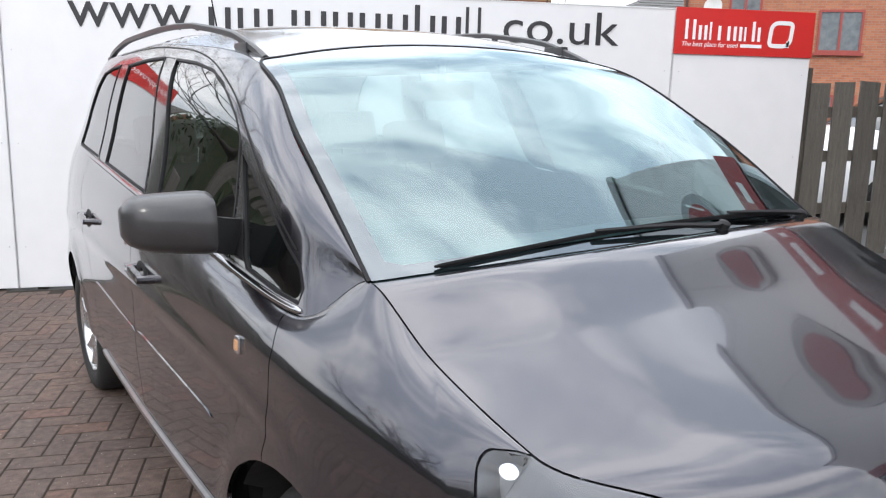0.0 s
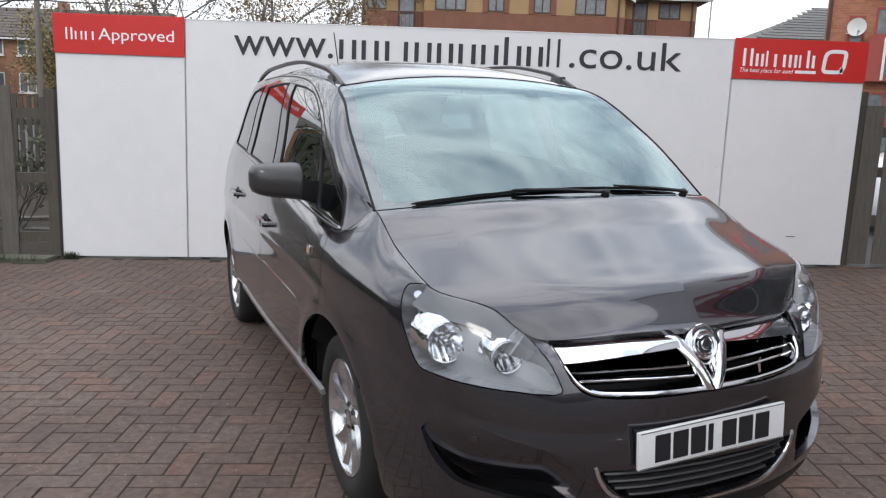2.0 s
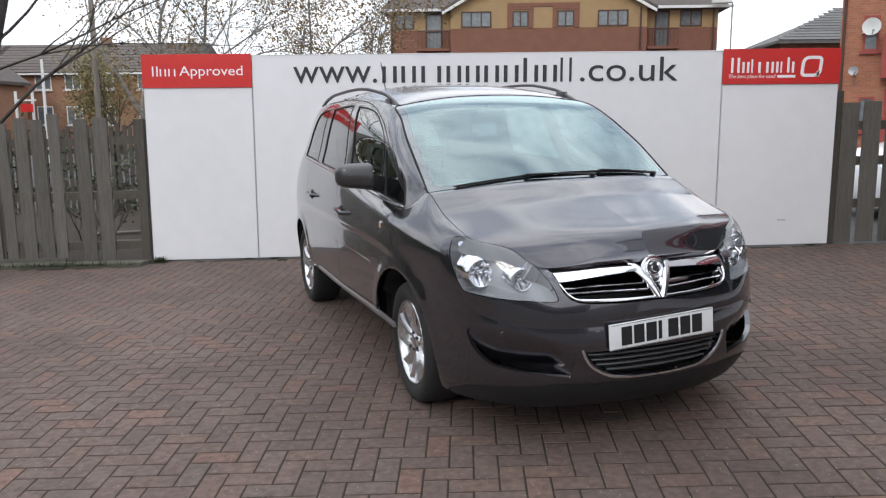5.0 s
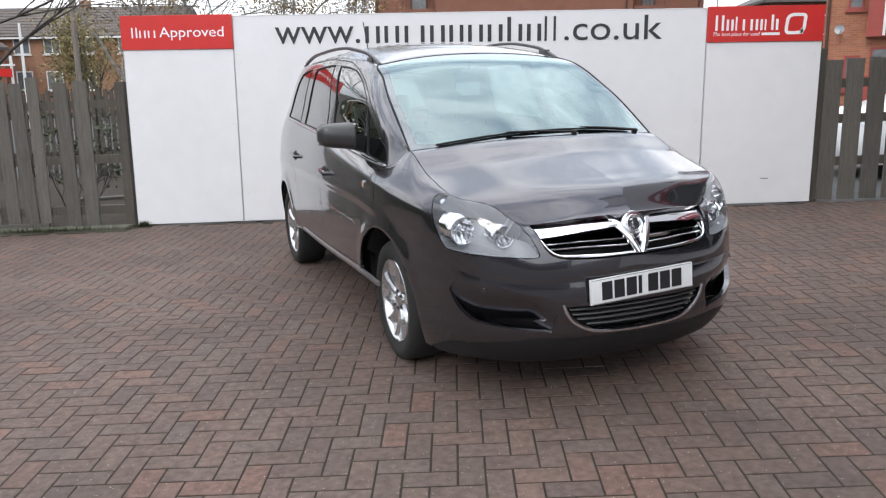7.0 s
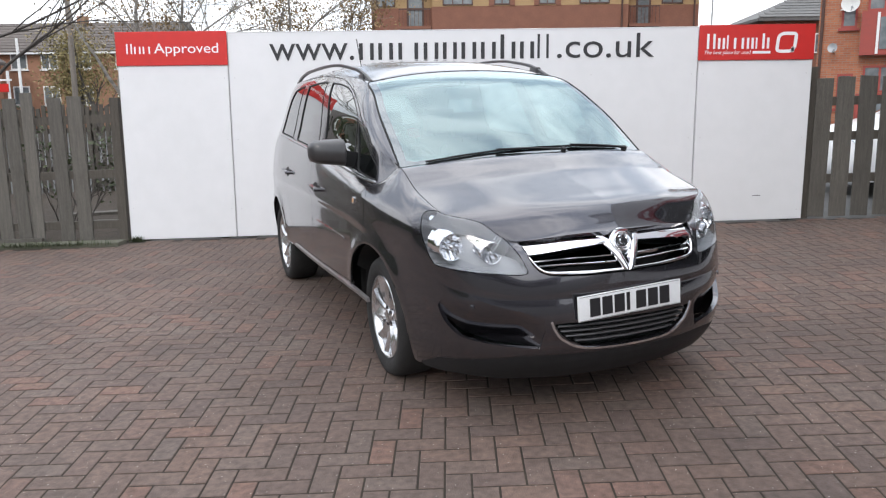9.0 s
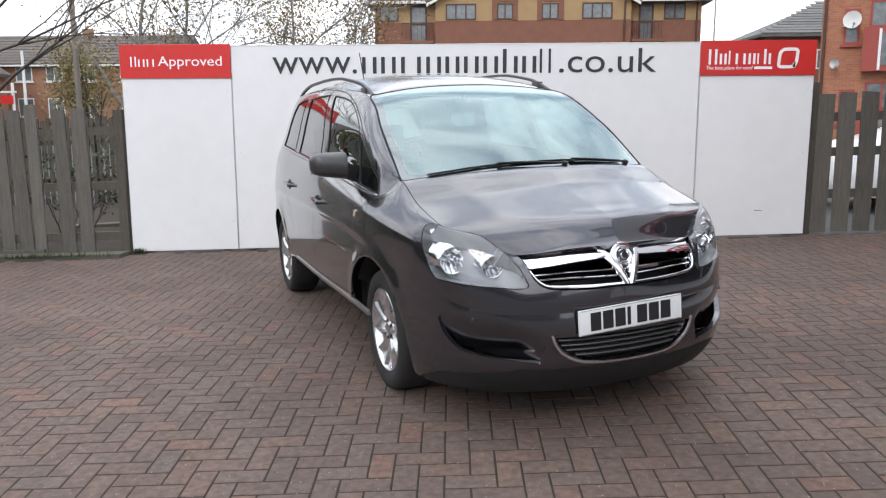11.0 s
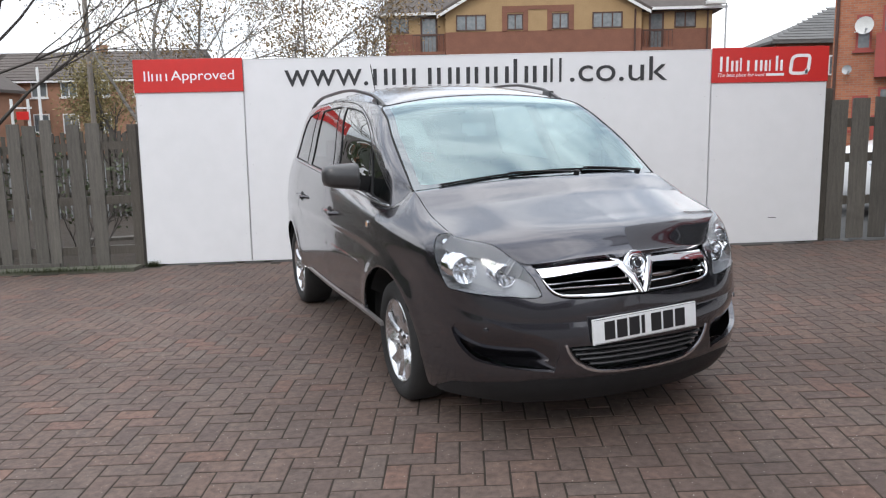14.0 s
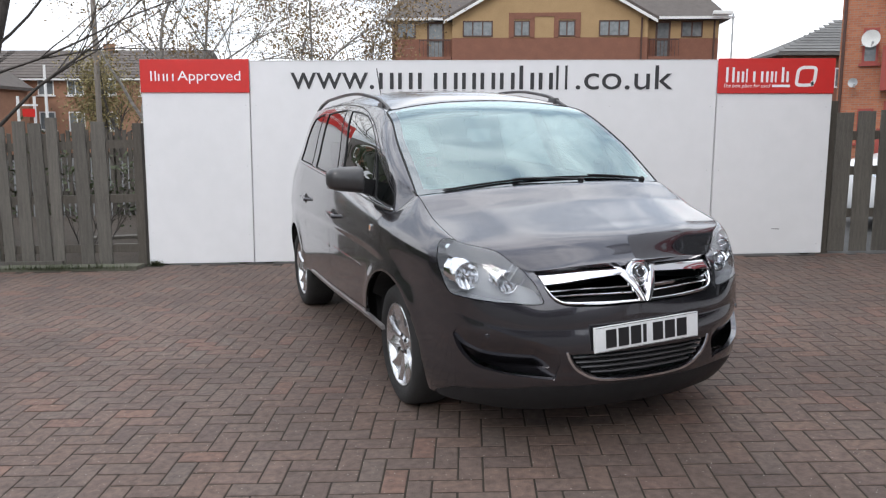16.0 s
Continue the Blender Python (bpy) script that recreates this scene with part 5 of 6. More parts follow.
def build_body():
    front = np.arange(0, 7.6, .075)
    rear = np.arange(7.6, 15.0001, .0308)
    half = np.concatenate([front, rear])
    A = np.concatenate([-half[:0:-1], half])
    B = np.linspace(0, 1, 62)
    P = flank2(A, np.full_like(A, .4))
    lengths = np.concatenate([[0], np.cumsum(np.linalg.norm(np.diff(P, axis=0), axis=1))])
    regions = [("lamp_right", LAMP), ("lamp_left", turned(LAMP)), ("fog_right", FOG), ("fog_left", turned(FOG)), ("grille", both(GRILLE)), ("lower", both(LOWER)), ("lip", both(LIP)),
               ("door_front_right", DOOR_F), ("door_front_left", turned(DOOR_F)), ("door_rear_right", DOOR_R), ("door_rear_left", turned(DOOR_R))]
    cut = cut_panels(flank2, A, B, lengths, .86, [(n, fine(p)) for n, p in regions], -1, ARCHES)
    panel("body_shell", cut["rest"], PAINT, car, sign=-1, depth=.02)
    doors = {}
    for k in ("door_front_right", "door_front_left", "door_rear_right", "door_rear_left"):
        doors[k] = panel("front_door" if "front" in k else "rear_door", cut[k], PAINT, car, gap=.0022, sign=-1)
    for sd in ("right", "left"):
        lamp = panel("headlight", cut["lamp_" + sd], LENS, car, gap=.002, depth=.006, lift=-.001, sign=-1, label="clear plastic headlight with two round reflectors")
        lamp.visible_shadow = False
        X, N, F = cut["lamp_" + sd]
        mid = (X[F] - N[F] * .072).mean(1)
        shut = np.ones(len(F), bool)
        for u0, v0, w0, r0 in ((.655, .678, .761, .043), (.785, .547, .740, .032)):
            shut &= np.hypot(np.abs(mid[:, 1]) - v0 - .1 * (u0 - mid[:, 0]), mid[:, 2] - w0) > r0
        panel("lamp_housing", (X, N, F[shut]), LAMPBED, lamp, gap=.002, depth=0, lift=-.072, sign=-1)
        panel("lamp_wall", cut["lamp_" + sd], LAMPBED, lamp, gap=.003, depth=.07, lift=-.002, sign=-1, rim_only=True)
        build_lamp(lamp, 1 if sd == "right" else -1)
        fog = panel("bumper_recess", cut["fog_" + sd], PAINT, car, gap=-.003, depth=0, lift=lambda q: -.001 - .064 * np.clip((.545 - q[:, 2]) / .17, 0, 1) ** 1.4 * np.clip((np.abs(q[:, 1]) - .365) / .13, 0, 1), sign=-1, label="hollow in the dark grey bumper", bent=True)
        sg = 1 if sd == "right" else -1
        p, n = along(flank2, [(a * sg, b) for a, b in [(4.33, .392), (4.2, .313), (3.97, .25), (3.7, .215), (3.02, .193), (2.34, .179), (1.95, .170)]], .001)
        smooth(part("recess_trim", sweep(bmesh.new(), p.tolist(), [(-.004, -.02), (-.004, .003), (.004, .003), (.004, -.02)], ups=n.tolist()), PAINT, fog))
    # the bumper's body-coloured foot: its shade is put in as a black material
    panel("shaded_bumper_lip", cut["lip"], BLACK_PLASTIC, car, gap=.001, depth=.01, sign=-1, label="lower lip of the bumper, coloured black for the shade there")
    build_grille(cut)
    return doors


def build_lamp(lamp, sg):
    for at, r, name in ((Vector((.655, -.678 * sg, .761)), .056, "main_reflector"), (Vector((.785, -.547 * sg, .740)), .0435, "beam_reflector")):
        ahead = Vector((1, -.10 * sg, .03)).normalized()
        m = Matrix.Translation(at) @ ahead.to_track_quat('Z', 'Y').to_matrix().to_4x4()
        # fluted bowl
        rows = []
        for f in np.linspace(0, 1, 13):
            row = []
            for a in np.linspace(0, 2 * math.pi, 49):
                x, y = r * .97 * f * math.cos(a), r * .97 * f * math.sin(a)
                flute = .0026 * f * math.cos(x * 2 * math.pi / (r * .42)) * (1 if y < .2 * r else .3) + .0018 * f * math.sin(a * 6)
                row.append(m @ Vector((x, y, -.052 * (1 - f ** 1.7) + flute)))
            rows.append([tuple(q) for q in row])
        bowl = grid_part(name, np.array(rows), MIRRORED, lamp, label="round fluted chromed reflector")
        smooth(part("bezel_ring", lathe(bmesh.new(), [(r * 1.07, -.012), (r * 1.08, .002), (r * 1.04, .006), (r * .98, .005), (r * .955, -.002), (r * .99, -.012)], 44, m, True), CHROME_SOFT, lamp))
        smooth(part("bulb_shield", lathe(bmesh.new(), [(r * .22, -.045), (r * .24, -.016), (r * .17, -.008), (.001, -.006)], 20, m), CHROME, bowl))
        # chromed hood that flares back, up and outwards from the ring
        rows = []
        big = r > .05
        for f in np.linspace(0, 1, 9):
            row = []
            for a in np.linspace(math.radians(40), math.radians(205), 25):
                w = math.sin((a - math.radians(40)) / math.radians(165) * math.pi) ** .5
                q = r * (1.06 + (.70 if big else .62) * w * f ** .8) + .0012 * math.cos(a * 34)
                row.append((q * math.cos(a), q * math.sin(a), -.006 - (.066 if big else .05) * f ** 1.5))
            rows.append(row)
        # the track quaternion's x axis points to the car's left or right; turn the flare outwards
        flipx = 1 if (m.to_3x3() @ Vector((-1, 0, 0))).y * sg < 0 else -1
        pts = np.array([[tuple(m @ Vector((x * flipx, y, z))) for x, y, z in row] for row in rows])
        grid_part("lamp_hood", pts, MIRRORED, lamp, label="chromed lamp hood")
    # side light high in the outer corner
    p, n = on(flank2, 4.47 * sg, .838, -.022)
    m = Matrix.Translation(Vector(p)) @ Vector(n).to_track_quat('Z', 'Y').to_matrix().to_4x4()
    smooth(part("side_light", lathe(bmesh.new(), [(.017, .004), (.013, -.004), (.006, -.008), (.001, -.009)], 18, m @ Matrix.Diagonal((1, .7, 1, 1))), MIRRORED, lamp), 60)


def build_grille(cut):
    back = panel("grille_backing", cut["grille"], BLACK_PLASTIC, car, gap=0, depth=0, lift=-.125, sign=-1, label="black radiator grille with chrome trim")
    for sg in (1, -1):
        # broad chrome bar under the bonnet
        a, b = np.meshgrid(np.linspace(.30, 1.925, 30), np.linspace(0, 1, 9), indexing="ij")
        lo = .812 - .026 * (a / 1.92) ** .7
        hi = .864 + .022 * (a / 1.92)
        p, n = on(nose, a * sg, lo + (hi - lo) * b, .0)
        n = n * (.010 + .006 * (1 - b) + .004 * np.sin(np.pi * b))[..., None]
        grid_part("chrome_bar", p + n, CHROME, back, .03, (-.03, 0, -.012))
        for k0, k1, top in ((.746, .766, 1.87), (.708, .734, 1.80)):
            q, m = along(nose, [(.22 * sg, k0), (.8 * sg, k0 + (k1 - k0) * .35), (1.3 * sg, k0 + (k1 - k0) * .7), (top * sg, k1)], -.012)
            smooth(part("grille_slat", sweep(bmesh.new(), q.tolist(), [(-.0032, -.03), (-.0032, .002), (0, .004), (.0032, .002), (.0032, -.03)], ups=m.tolist()), CHROME_SOFT, back), 30)
    keys = [(1.93, .905), (1.94, .85), (1.925, .795), (1.875, .740), (1.78, .706), (1.62, .687), (1.3, .676), (.8, .668), (.3, .664)]
    keys = keys + [(0, .663)] + [(-a, b) for a, b in keys[::-1]]
    q, m = along(nose, keys, .002, 90)
    smooth(part("chrome_surround", sweep(bmesh.new(), q.tolist(), [(-.007, -.022), (-.006, .003), (-.002, .007), (.002, .007), (.006, .003), (.007, -.022)], ups=m.tolist()), CHROME, back))
    # the V below the round emblem
    for sg in (1, -1):
        rows = []
        for f in np.linspace(0, 1, 18):
            s0, s1 = .52 - .40 * f, .29 - .31 * f
            k = .868 - .208 * f
            xs = np.linspace(0, 1, 9)
            p, n = on(nose, (s0 + (s1 - s0) * xs) * sg, np.full(9, k), .0)
            ridge = np.array([-.003, .003, .005, .0055, .006, .006, .0055, .003, -.006])
            rows.append(p + n * (.012 + ridge)[:, None])
        grid_part("chrome_v", np.array(rows), CHROME, back, .03, (-.035, 0, 0))
    pm, nm = on(nose, 0.0, .812, .004)
    mm = Matrix.Translation(Vector(pm)) @ Vector((1, 0, .30)).normalized().to_track_quat('Z', 'Y').to_matrix().to_4x4()
    smooth(part("emblem_mount", lathe(bmesh.new(), [(.066, -.035), (.064, .000), (.058, .009), (.050, .011), (.001, .011)], 40, mm), CHROME, back, "domed chrome emblem mount"))
    m = mm @ Matrix.Translation((0, 0, .012))
    em = smooth(part("emblem", lathe(bmesh.new(), [(.043, -.02), (.044, -.001), (.042, .004), (.039, .005), (.036, .003)], 40, m), CHROME, back, "round chrome emblem ring"))
    smooth(part("emblem_disc", lathe(bmesh.new(), [(.038, -.01), (.038, .0015), (.025, .003), (.001, .0035)], 32, m), GLOSS_BLACK, em))
    bm = bmesh.new()
    up = m.to_3x3() @ Vector((0, 0, 1))
    for r_, a0, a1, w in ((.024, -.5, 2.4, .0034), (.013, 1.5, 5.0, .0042), (.030, 3.4, 5.2, .0028)):
        sweep(bm, [m @ Vector((r_ * math.cos(t), r_ * math.sin(t), .005)) for t in np.linspace(a0, a1, 12)], circle(w, 6), ups=[up] * 12)
    smooth(part("emblem_relief", bm, CHROME_SOFT, em))
    low = panel("lower_grille", cut["lower"], BLACK_PLASTIC, car, gap=0, depth=0, lift=-.045, sign=-1, label="black lower air intake with slats")
    for k, top in ((.315, 1.52), (.272, 1.46), (.23, 1.36), (.192, 1.15)):
        q, mm = along(flank2, [(-top, k + .004), (-.7, k), (0, k - .002), (.7, k), (top, k + .004)], -.012, 40)
        smooth(part("intake_slat", sweep(bmesh.new(), q.tolist(), [(-.004, -.03), (-.004, 0), (0, .003), (.004, 0), (.004, -.03)], ups=mm.tolist()), SLAT, low), 30)
    keys = [(1.66, .37), (1.58, .29), (1.40, .208), (1.05, .166), (.55, .152)]
    keys = keys + [(0, .149)] + [(-a, b) for a, b in keys[::-1]]
    q, mm = along(flank2, keys, 0, 70)
    smooth(part("intake_trim", sweep(bmesh.new(), q.tolist(), [(-.005, -.012), (-.005, .004), (.005, .004), (.005, -.012)], ups=mm.tolist()), CHROME_SOFT, low))
    # number plate with plain bars in place of its characters
    c = Vector((1.012, 0, .512))
    m = Matrix.Translation(c) @ pose(0, 0, 0, 0, -2, 90)
    plate = smooth(part("number_plate", block(bmesh.new(), -.26, .26, -.006, .006, -.0555, .0555, .0045, m), PLATE, car, "white reflective number plate with black bars"), 30)
    x = -.205
    for wd, gp in ((.050, .011), (.050, .011), (.050, .011), (.016, .033), (.050, .011), (.050, .011), (.050, 0)):
        bm = bmesh.new()
        block(bm, x, x + wd, -.0085, -.006, -.0395, .0395, 0, m)
        part("plate_bar", bm, INK, plate)
        x += wd + gp
    for a, b in ((-.256, .051), (-.256, -.0525)):
        part("plate_border", block(bmesh.new(), -.254, .254, -.0075, -.006, b, b + .0015, 0, m), INK, plate)
    smooth(part("plate_holder", block(bmesh.new(), -.25, .25, .006, .05, -.05, .05, .003, m), BLACK_PLASTIC, plate))


def grid_part(name, rows, material, parent, angle=None, back=None, label=""):
    """A sheet through rows of places, given a back."""
    rows = np.asarray(rows)
    na, nb = rows.shape[:2]
    bm = bmesh.new()
    v = [[bm.verts.new(p) for p in r] for r in rows]
    for i in range(na - 1):
        for j in range(nb - 1):
            bm.faces.new((v[i][j], v[i + 1][j], v[i + 1][j + 1], v[i][j + 1]))
    if back is not None:
        d = Vector(back)
        rim_ = [e for e in bm.edges if len(e.link_faces) == 1]
        r = bmesh.ops.extrude_edge_only(bm, edges=rim_)
        bmesh.ops.translate(bm, vec=d, verts=[g for g in r["geom"] if isinstance(g, bmesh.types.BMVert)])
    bmesh.ops.recalc_face_normals(bm, faces=bm.faces)
    return smooth(part(name, bm, material, parent, label), 50)


def build_cabin():
    A, B = np.linspace(0, 6, 181), np.linspace(0, 1, 36)
    P = green(A, np.full_like(A, .3))
    lengths = np.concatenate([[0], np.cumsum(np.linalg.norm(np.diff(P, axis=0), axis=1))])
    wins = [("quarter_light", [(1.80, .06), (1.85, .10), (1.885, .25), (1.905, .43), (1.885, .578), (1.67, .505), (1.45, .447), (1.18, .338), (.99, .285), (.965, .16), (1.06, .062), (1.39, .056)]),
            ("front_glass", [(2.06, .05), (2.90, .05), (2.875, .5), (2.88, .908), (2.62, .904), (2.38, .882), (2.23, .838), (2.105, .775), (1.99, .712), (1.92, .637), (1.985, .41), (2.04, .2)]),
            ("rear_glass", [(3.085, .05), (4.03, .05), (4.0, .45), (3.9, .874), (3.5, .895), (3.08, .912), (3.085, .5)]),
            ("rear_quarter", [(4.26, .05), (5.12, .05), (5.03, .46), (4.87, .70), (4.71, .838), (4.45, .872), (4.17, .886), (4.25, .5)]),
            ("b_post", [(2.91, .04), (3.075, .04), (3.075, .5), (3.07, .915), (2.895, .912), (2.885, .5)]),
            ("c_post", [(4.04, .04), (4.25, .04), (4.24, .5), (4.16, .888), (3.91, .88), (4.01, .45)]),
            ("sail", [(1.83, .05), (2.05, .05), (2.03, .2), (1.975, .41), (1.912, .635), (1.895, .60), (1.915, .43), (1.895, .25), (1.86, .1)])]
    for sg in (1, -1):
        fn = green if sg > 0 else (lambda t, k: flip(green(t, k)))
        cut = cut_panels(fn, A, B, lengths, .52, [(n, fine(p, .04)) for n, p in wins], -sg)
        panel("cabin_side", cut["rest"], PAINT, car, gap=.001, depth=.02, sign=-sg)
        for n in ("quarter_light", "front_glass", "rear_glass", "rear_quarter"):
            g = panel("side_window", cut[n], GLASS_DARK if "rear" in n else GLASS_SIDE, car, gap=.001, depth=0, lift=-.006, sign=-sg)
            g.visible_shadow = False
        for n in ("b_post", "c_post", "sail"):
            panel("window_post", cut[n], GLOSS_BLACK, car, gap=.0005, depth=.01, lift=-.002, sign=-sg)
        # seals round the openings, and the strip below the glass
        for n, poly in wins[:4]:
            k = fine(poly, .06)
            p, nn = on(fn, np.array([a for a, _ in k]), np.array([b for _, b in k]), -.002, -sg)
            smooth(part("window_seal", sweep(bmesh.new(), p.tolist(), [(-.0045, -.006), (-.004, .0025), (.004, .0025), (.0045, -.006)], close=True, ups=nn.tolist()), RUBBER, car), 50)
        p, nn = along(fn, [(1.0, .025), (1.4, .02), (2.0, .02), (3.0, .02), (4.0, .02), (5.12, .02)], .002, 60, -sg)
        smooth(part("waist_strip", sweep(bmesh.new(), p.tolist(), [(-.008, -.006), (-.007, .003), (-.003, .006), (.003, .006), (.007, .003), (.008, -.006)], ups=nn.tolist(), scale=[.35, .8] + [1] * 57 + [.6]), STRIP, car, "dark polished strip under the side windows"))
        # dark line of the door frames' outer edge
        p, nn = along(fn, [(4.3, .985), (3.7, .985), (3.07, .98), (2.72, .97), (2.45, .932), (2.21, .862), (2.0, .79), (1.83, .708), (1.6, .60), (1.3, .475), (1.0, .375)], .0, 70, -sg)
        smooth(part("frame_gap", sweep(bmesh.new(), p.tolist(), [(-.0025, -.004), (-.0025, .001), (.0025, .001), (.0025, -.004)], ups=nn.tolist()), RUBBER, car), 50)
        # roof rail
        t = np.linspace(2.05, 5.35, 40)
        r = rim(t) if sg > 0 else flip(rim(t))
        up_ = np.interp(t, [2.05, 2.4, 2.9, 4.4, 5.1, 5.35], [.004, .045, .066, .062, .036, .002])
        q = r + np.stack([0 * t, .035 * sg + 0 * t, up_], -1)
        smooth(part("roof_rail", sweep(bmesh.new(), q.tolist(), [(-.010, -.013), (-.010, .002), (-.004, .006), (.004, .006), (.010, .002), (.010, -.013)]), RAIL, car, "dark grey roof rail"))
        for tt in (2.3, 5.05):
            b0 = rim(np.array(tt))
            b1 = float(np.interp(tt, [2.05, 2.4, 2.9, 4.4, 5.1, 5.35], [.004, .045, .066, .062, .036, .002]))
            smooth(part("rail_foot", block(bmesh.new(), b0[0] - .05, b0[0] + .05, (b0[1] + .02) * sg, (b0[1] + .05) * sg, b0[2] - .02, b0[2] + b1 - .01, .008) if sg > 0 else block(bmesh.new(), b0[0] - .05, b0[0] + .05, -b0[1] - .05, -b0[1] - .02, b0[2] - .02, b0[2] + b1, .008), RAIL, car))
    X = np.linspace(0, 1, 60)
    lx = X * 1.42
    cut = cut_panels(bonnet, X, np.linspace(0, 1, 40), lx, .85, [("cowl", fine([(-.02, .982), (1.02, .982), (1.02, 1.03), (-.02, 1.03)]))], -1)
    panel("bonnet", cut["rest"], PAINT, car, gap=.003, depth=.02, sign=-1)
    panel("scuttle", cut["cowl"], BLACK_PLASTIC, car, gap=0, depth=.01, lift=-.012, sign=-1, label="black plastic scuttle below the windscreen")
    cut = cut_panels(screen, X, np.linspace(0, 1, 50), lx, .98, [("glass", fine([(.030, .05), (.05, .032), (.25, .028), (.75, .028), (.95, .032), (.970, .05), (.970, .5), (.966, .94), (.93, .962), (.75, .968), (.25, .968), (.07, .962), (.034, .94), (.030, .5)]))], -1)
    g = panel("windscreen", cut["glass"], GLASS, car, gap=0, depth=0, sign=-1, label="pale green laminated windscreen")
    g.visible_shadow = False
    panel("windscreen_border", cut["rest"], FRIT, car, gap=0, depth=.006, sign=-1, label="blackened glossy edge of the windscreen")
    keys = [(1.0, .0), (1.0, .25), (1.0, .5), (1.0, .75), (.995, .985), (.9, .998), (.5, 1.0)]
    keys = keys + [(1 - a, b) for a, b in keys[-2::-1]]
    q, n = along(screen, keys, .0005, 90)
    smooth(part("windscreen_seal", sweep(bmesh.new(), q.tolist(), [(-.005, -.008), (-.004, .002), (.004, .002), (.005, -.008)], ups=n.tolist()), RUBBER, car), 50)
    cut = cut_panels(roof, X, np.linspace(0, 1, 60), X * 1.2, 2.4, [], -1)
    panel("roof_panel", cut["rest"], PAINT, car, gap=.002, depth=.02, sign=-1)
    cut = cut_panels(tailgate, X, np.linspace(0, 1, 24), X * 1.3, .4, [("glass", fine([(.1, .12), (.9, .12), (.88, .85), (.12, .85)]))], 1)
    panel("tailgate", cut["rest"], PAINT, car, gap=.002, depth=.02)
    g = panel("rear_window", cut["glass"], GLASS_SIDE, car, gap=.001, depth=0, lift=-.003)
    g.visible_shadow = False
    for sg in (1, -1):
        p, n = along(flank2, [(13.1 * sg, .62), (13.05 * sg, .8), (13.0 * sg, .98)], .002, 12)
        smooth(part("tail_light", sweep(bmesh.new(), p.tolist(), [(-.06, -.02), (-.05, .004), (0, .010), (.05, .004), (.06, -.02)], ups=n.tolist()), RED_LENS, car, "red tail light"))


def build_wheel(u, v, sg):
    wheel = new("wheel")
    wheel.parent = car
    m = Matrix.Translation((u, v, .312)) @ pose(0, 0, 0, 90 * sg, 0, 0)
    smooth(part("tyre", lathe(bmesh.new(), [(.212, -.012), (.222, .004), (.240, .014), (.272, .018), (.296, .008), (.309, -.014), (.313, -.04), (.3145, -.09), (.313, -.15), (.309, -.176), (.296, -.198), (.24, -.205), (.212, -.19)], 64, m, True), TYRE, wheel, "black rubber road tyre"), 50)
    smooth(part("rim_barrel", lathe(bmesh.new(), [(.2, -.19), (.196, -.05), (.203, -.02), (.2135, -.010), (.2175, .000), (.2135, .006), (.206, .002), (.1985, -.012), (.190, -.05), (.186, -.19)], 56, m, True), ALLOY, wheel, "silver alloy wheel rim"))
    for i in range(5):
        bm = bmesh.new()
        rows = []
        for f in np.linspace(0, 1, 9):
            r = .030 + .172 * f
            hw = .034 + .060 * f ** 1.2
            h = -.030 + .024 * f + .006 * math.sin(math.pi * f)
            sh = .030 * math.sin(math.pi * f * .8)
            rows.append([(r, sh - hw, h - .03), (r, sh - hw, h - .006), (r, sh - hw * .72, h + .006), (r, sh - hw * .1, h - .010), (r, sh + hw * .62, h + .007), (r, sh + hw, h - .006), (r, sh + hw, h - .03)])
        vs = [[bm.verts.new(p) for p in r] for r in rows]
        for r0, r1 in zip(vs, vs[1:]):
            for j in range(7):
                bm.faces.new((r0[j], r1[j], r1[(j + 1) % 7], r0[(j + 1) % 7]))
        bmesh.ops.recalc_face_normals(bm, faces=bm.faces)
        bmesh.ops.transform(bm, matrix=m @ pose(0, 0, 0, 0, 0, 72 * i + 18), verts=bm.verts)
        smooth(part("spoke", bm, ALLOY, wheel), 35)
    smooth(part("hub_cap", lathe(bmesh.new(), [(.058, -.05), (.056, -.024), (.040, -.016), (.033, -.012), (.030, -.014), (.001, -.012)], 32, m), ALLOY, wheel))
    for i in range(5):
        a = 2 * math.pi * (i + .5) / 5
        smooth(part("wheel_bolt", lathe(bmesh.new(), [(.009, -.03), (.009, -.014), (.006, -.012), (.001, -.012)], 8, m @ Matrix.Translation((.046 * math.cos(a), .046 * math.sin(a), 0))), DARK_CHROME, wheel))
    smooth(part("brake_disc", lathe(bmesh.new(), [(.14, -.08), (.14, -.07), (.07, -.07), (.07, -.055), (.001, -.055)], 40, m), DISC, wheel))
    part("wheel_back", lathe(bmesh.new(), [(.186, -.16), (.186, -.13), (.001, -.13)], 24, m), BLACK_PLASTIC, wheel)


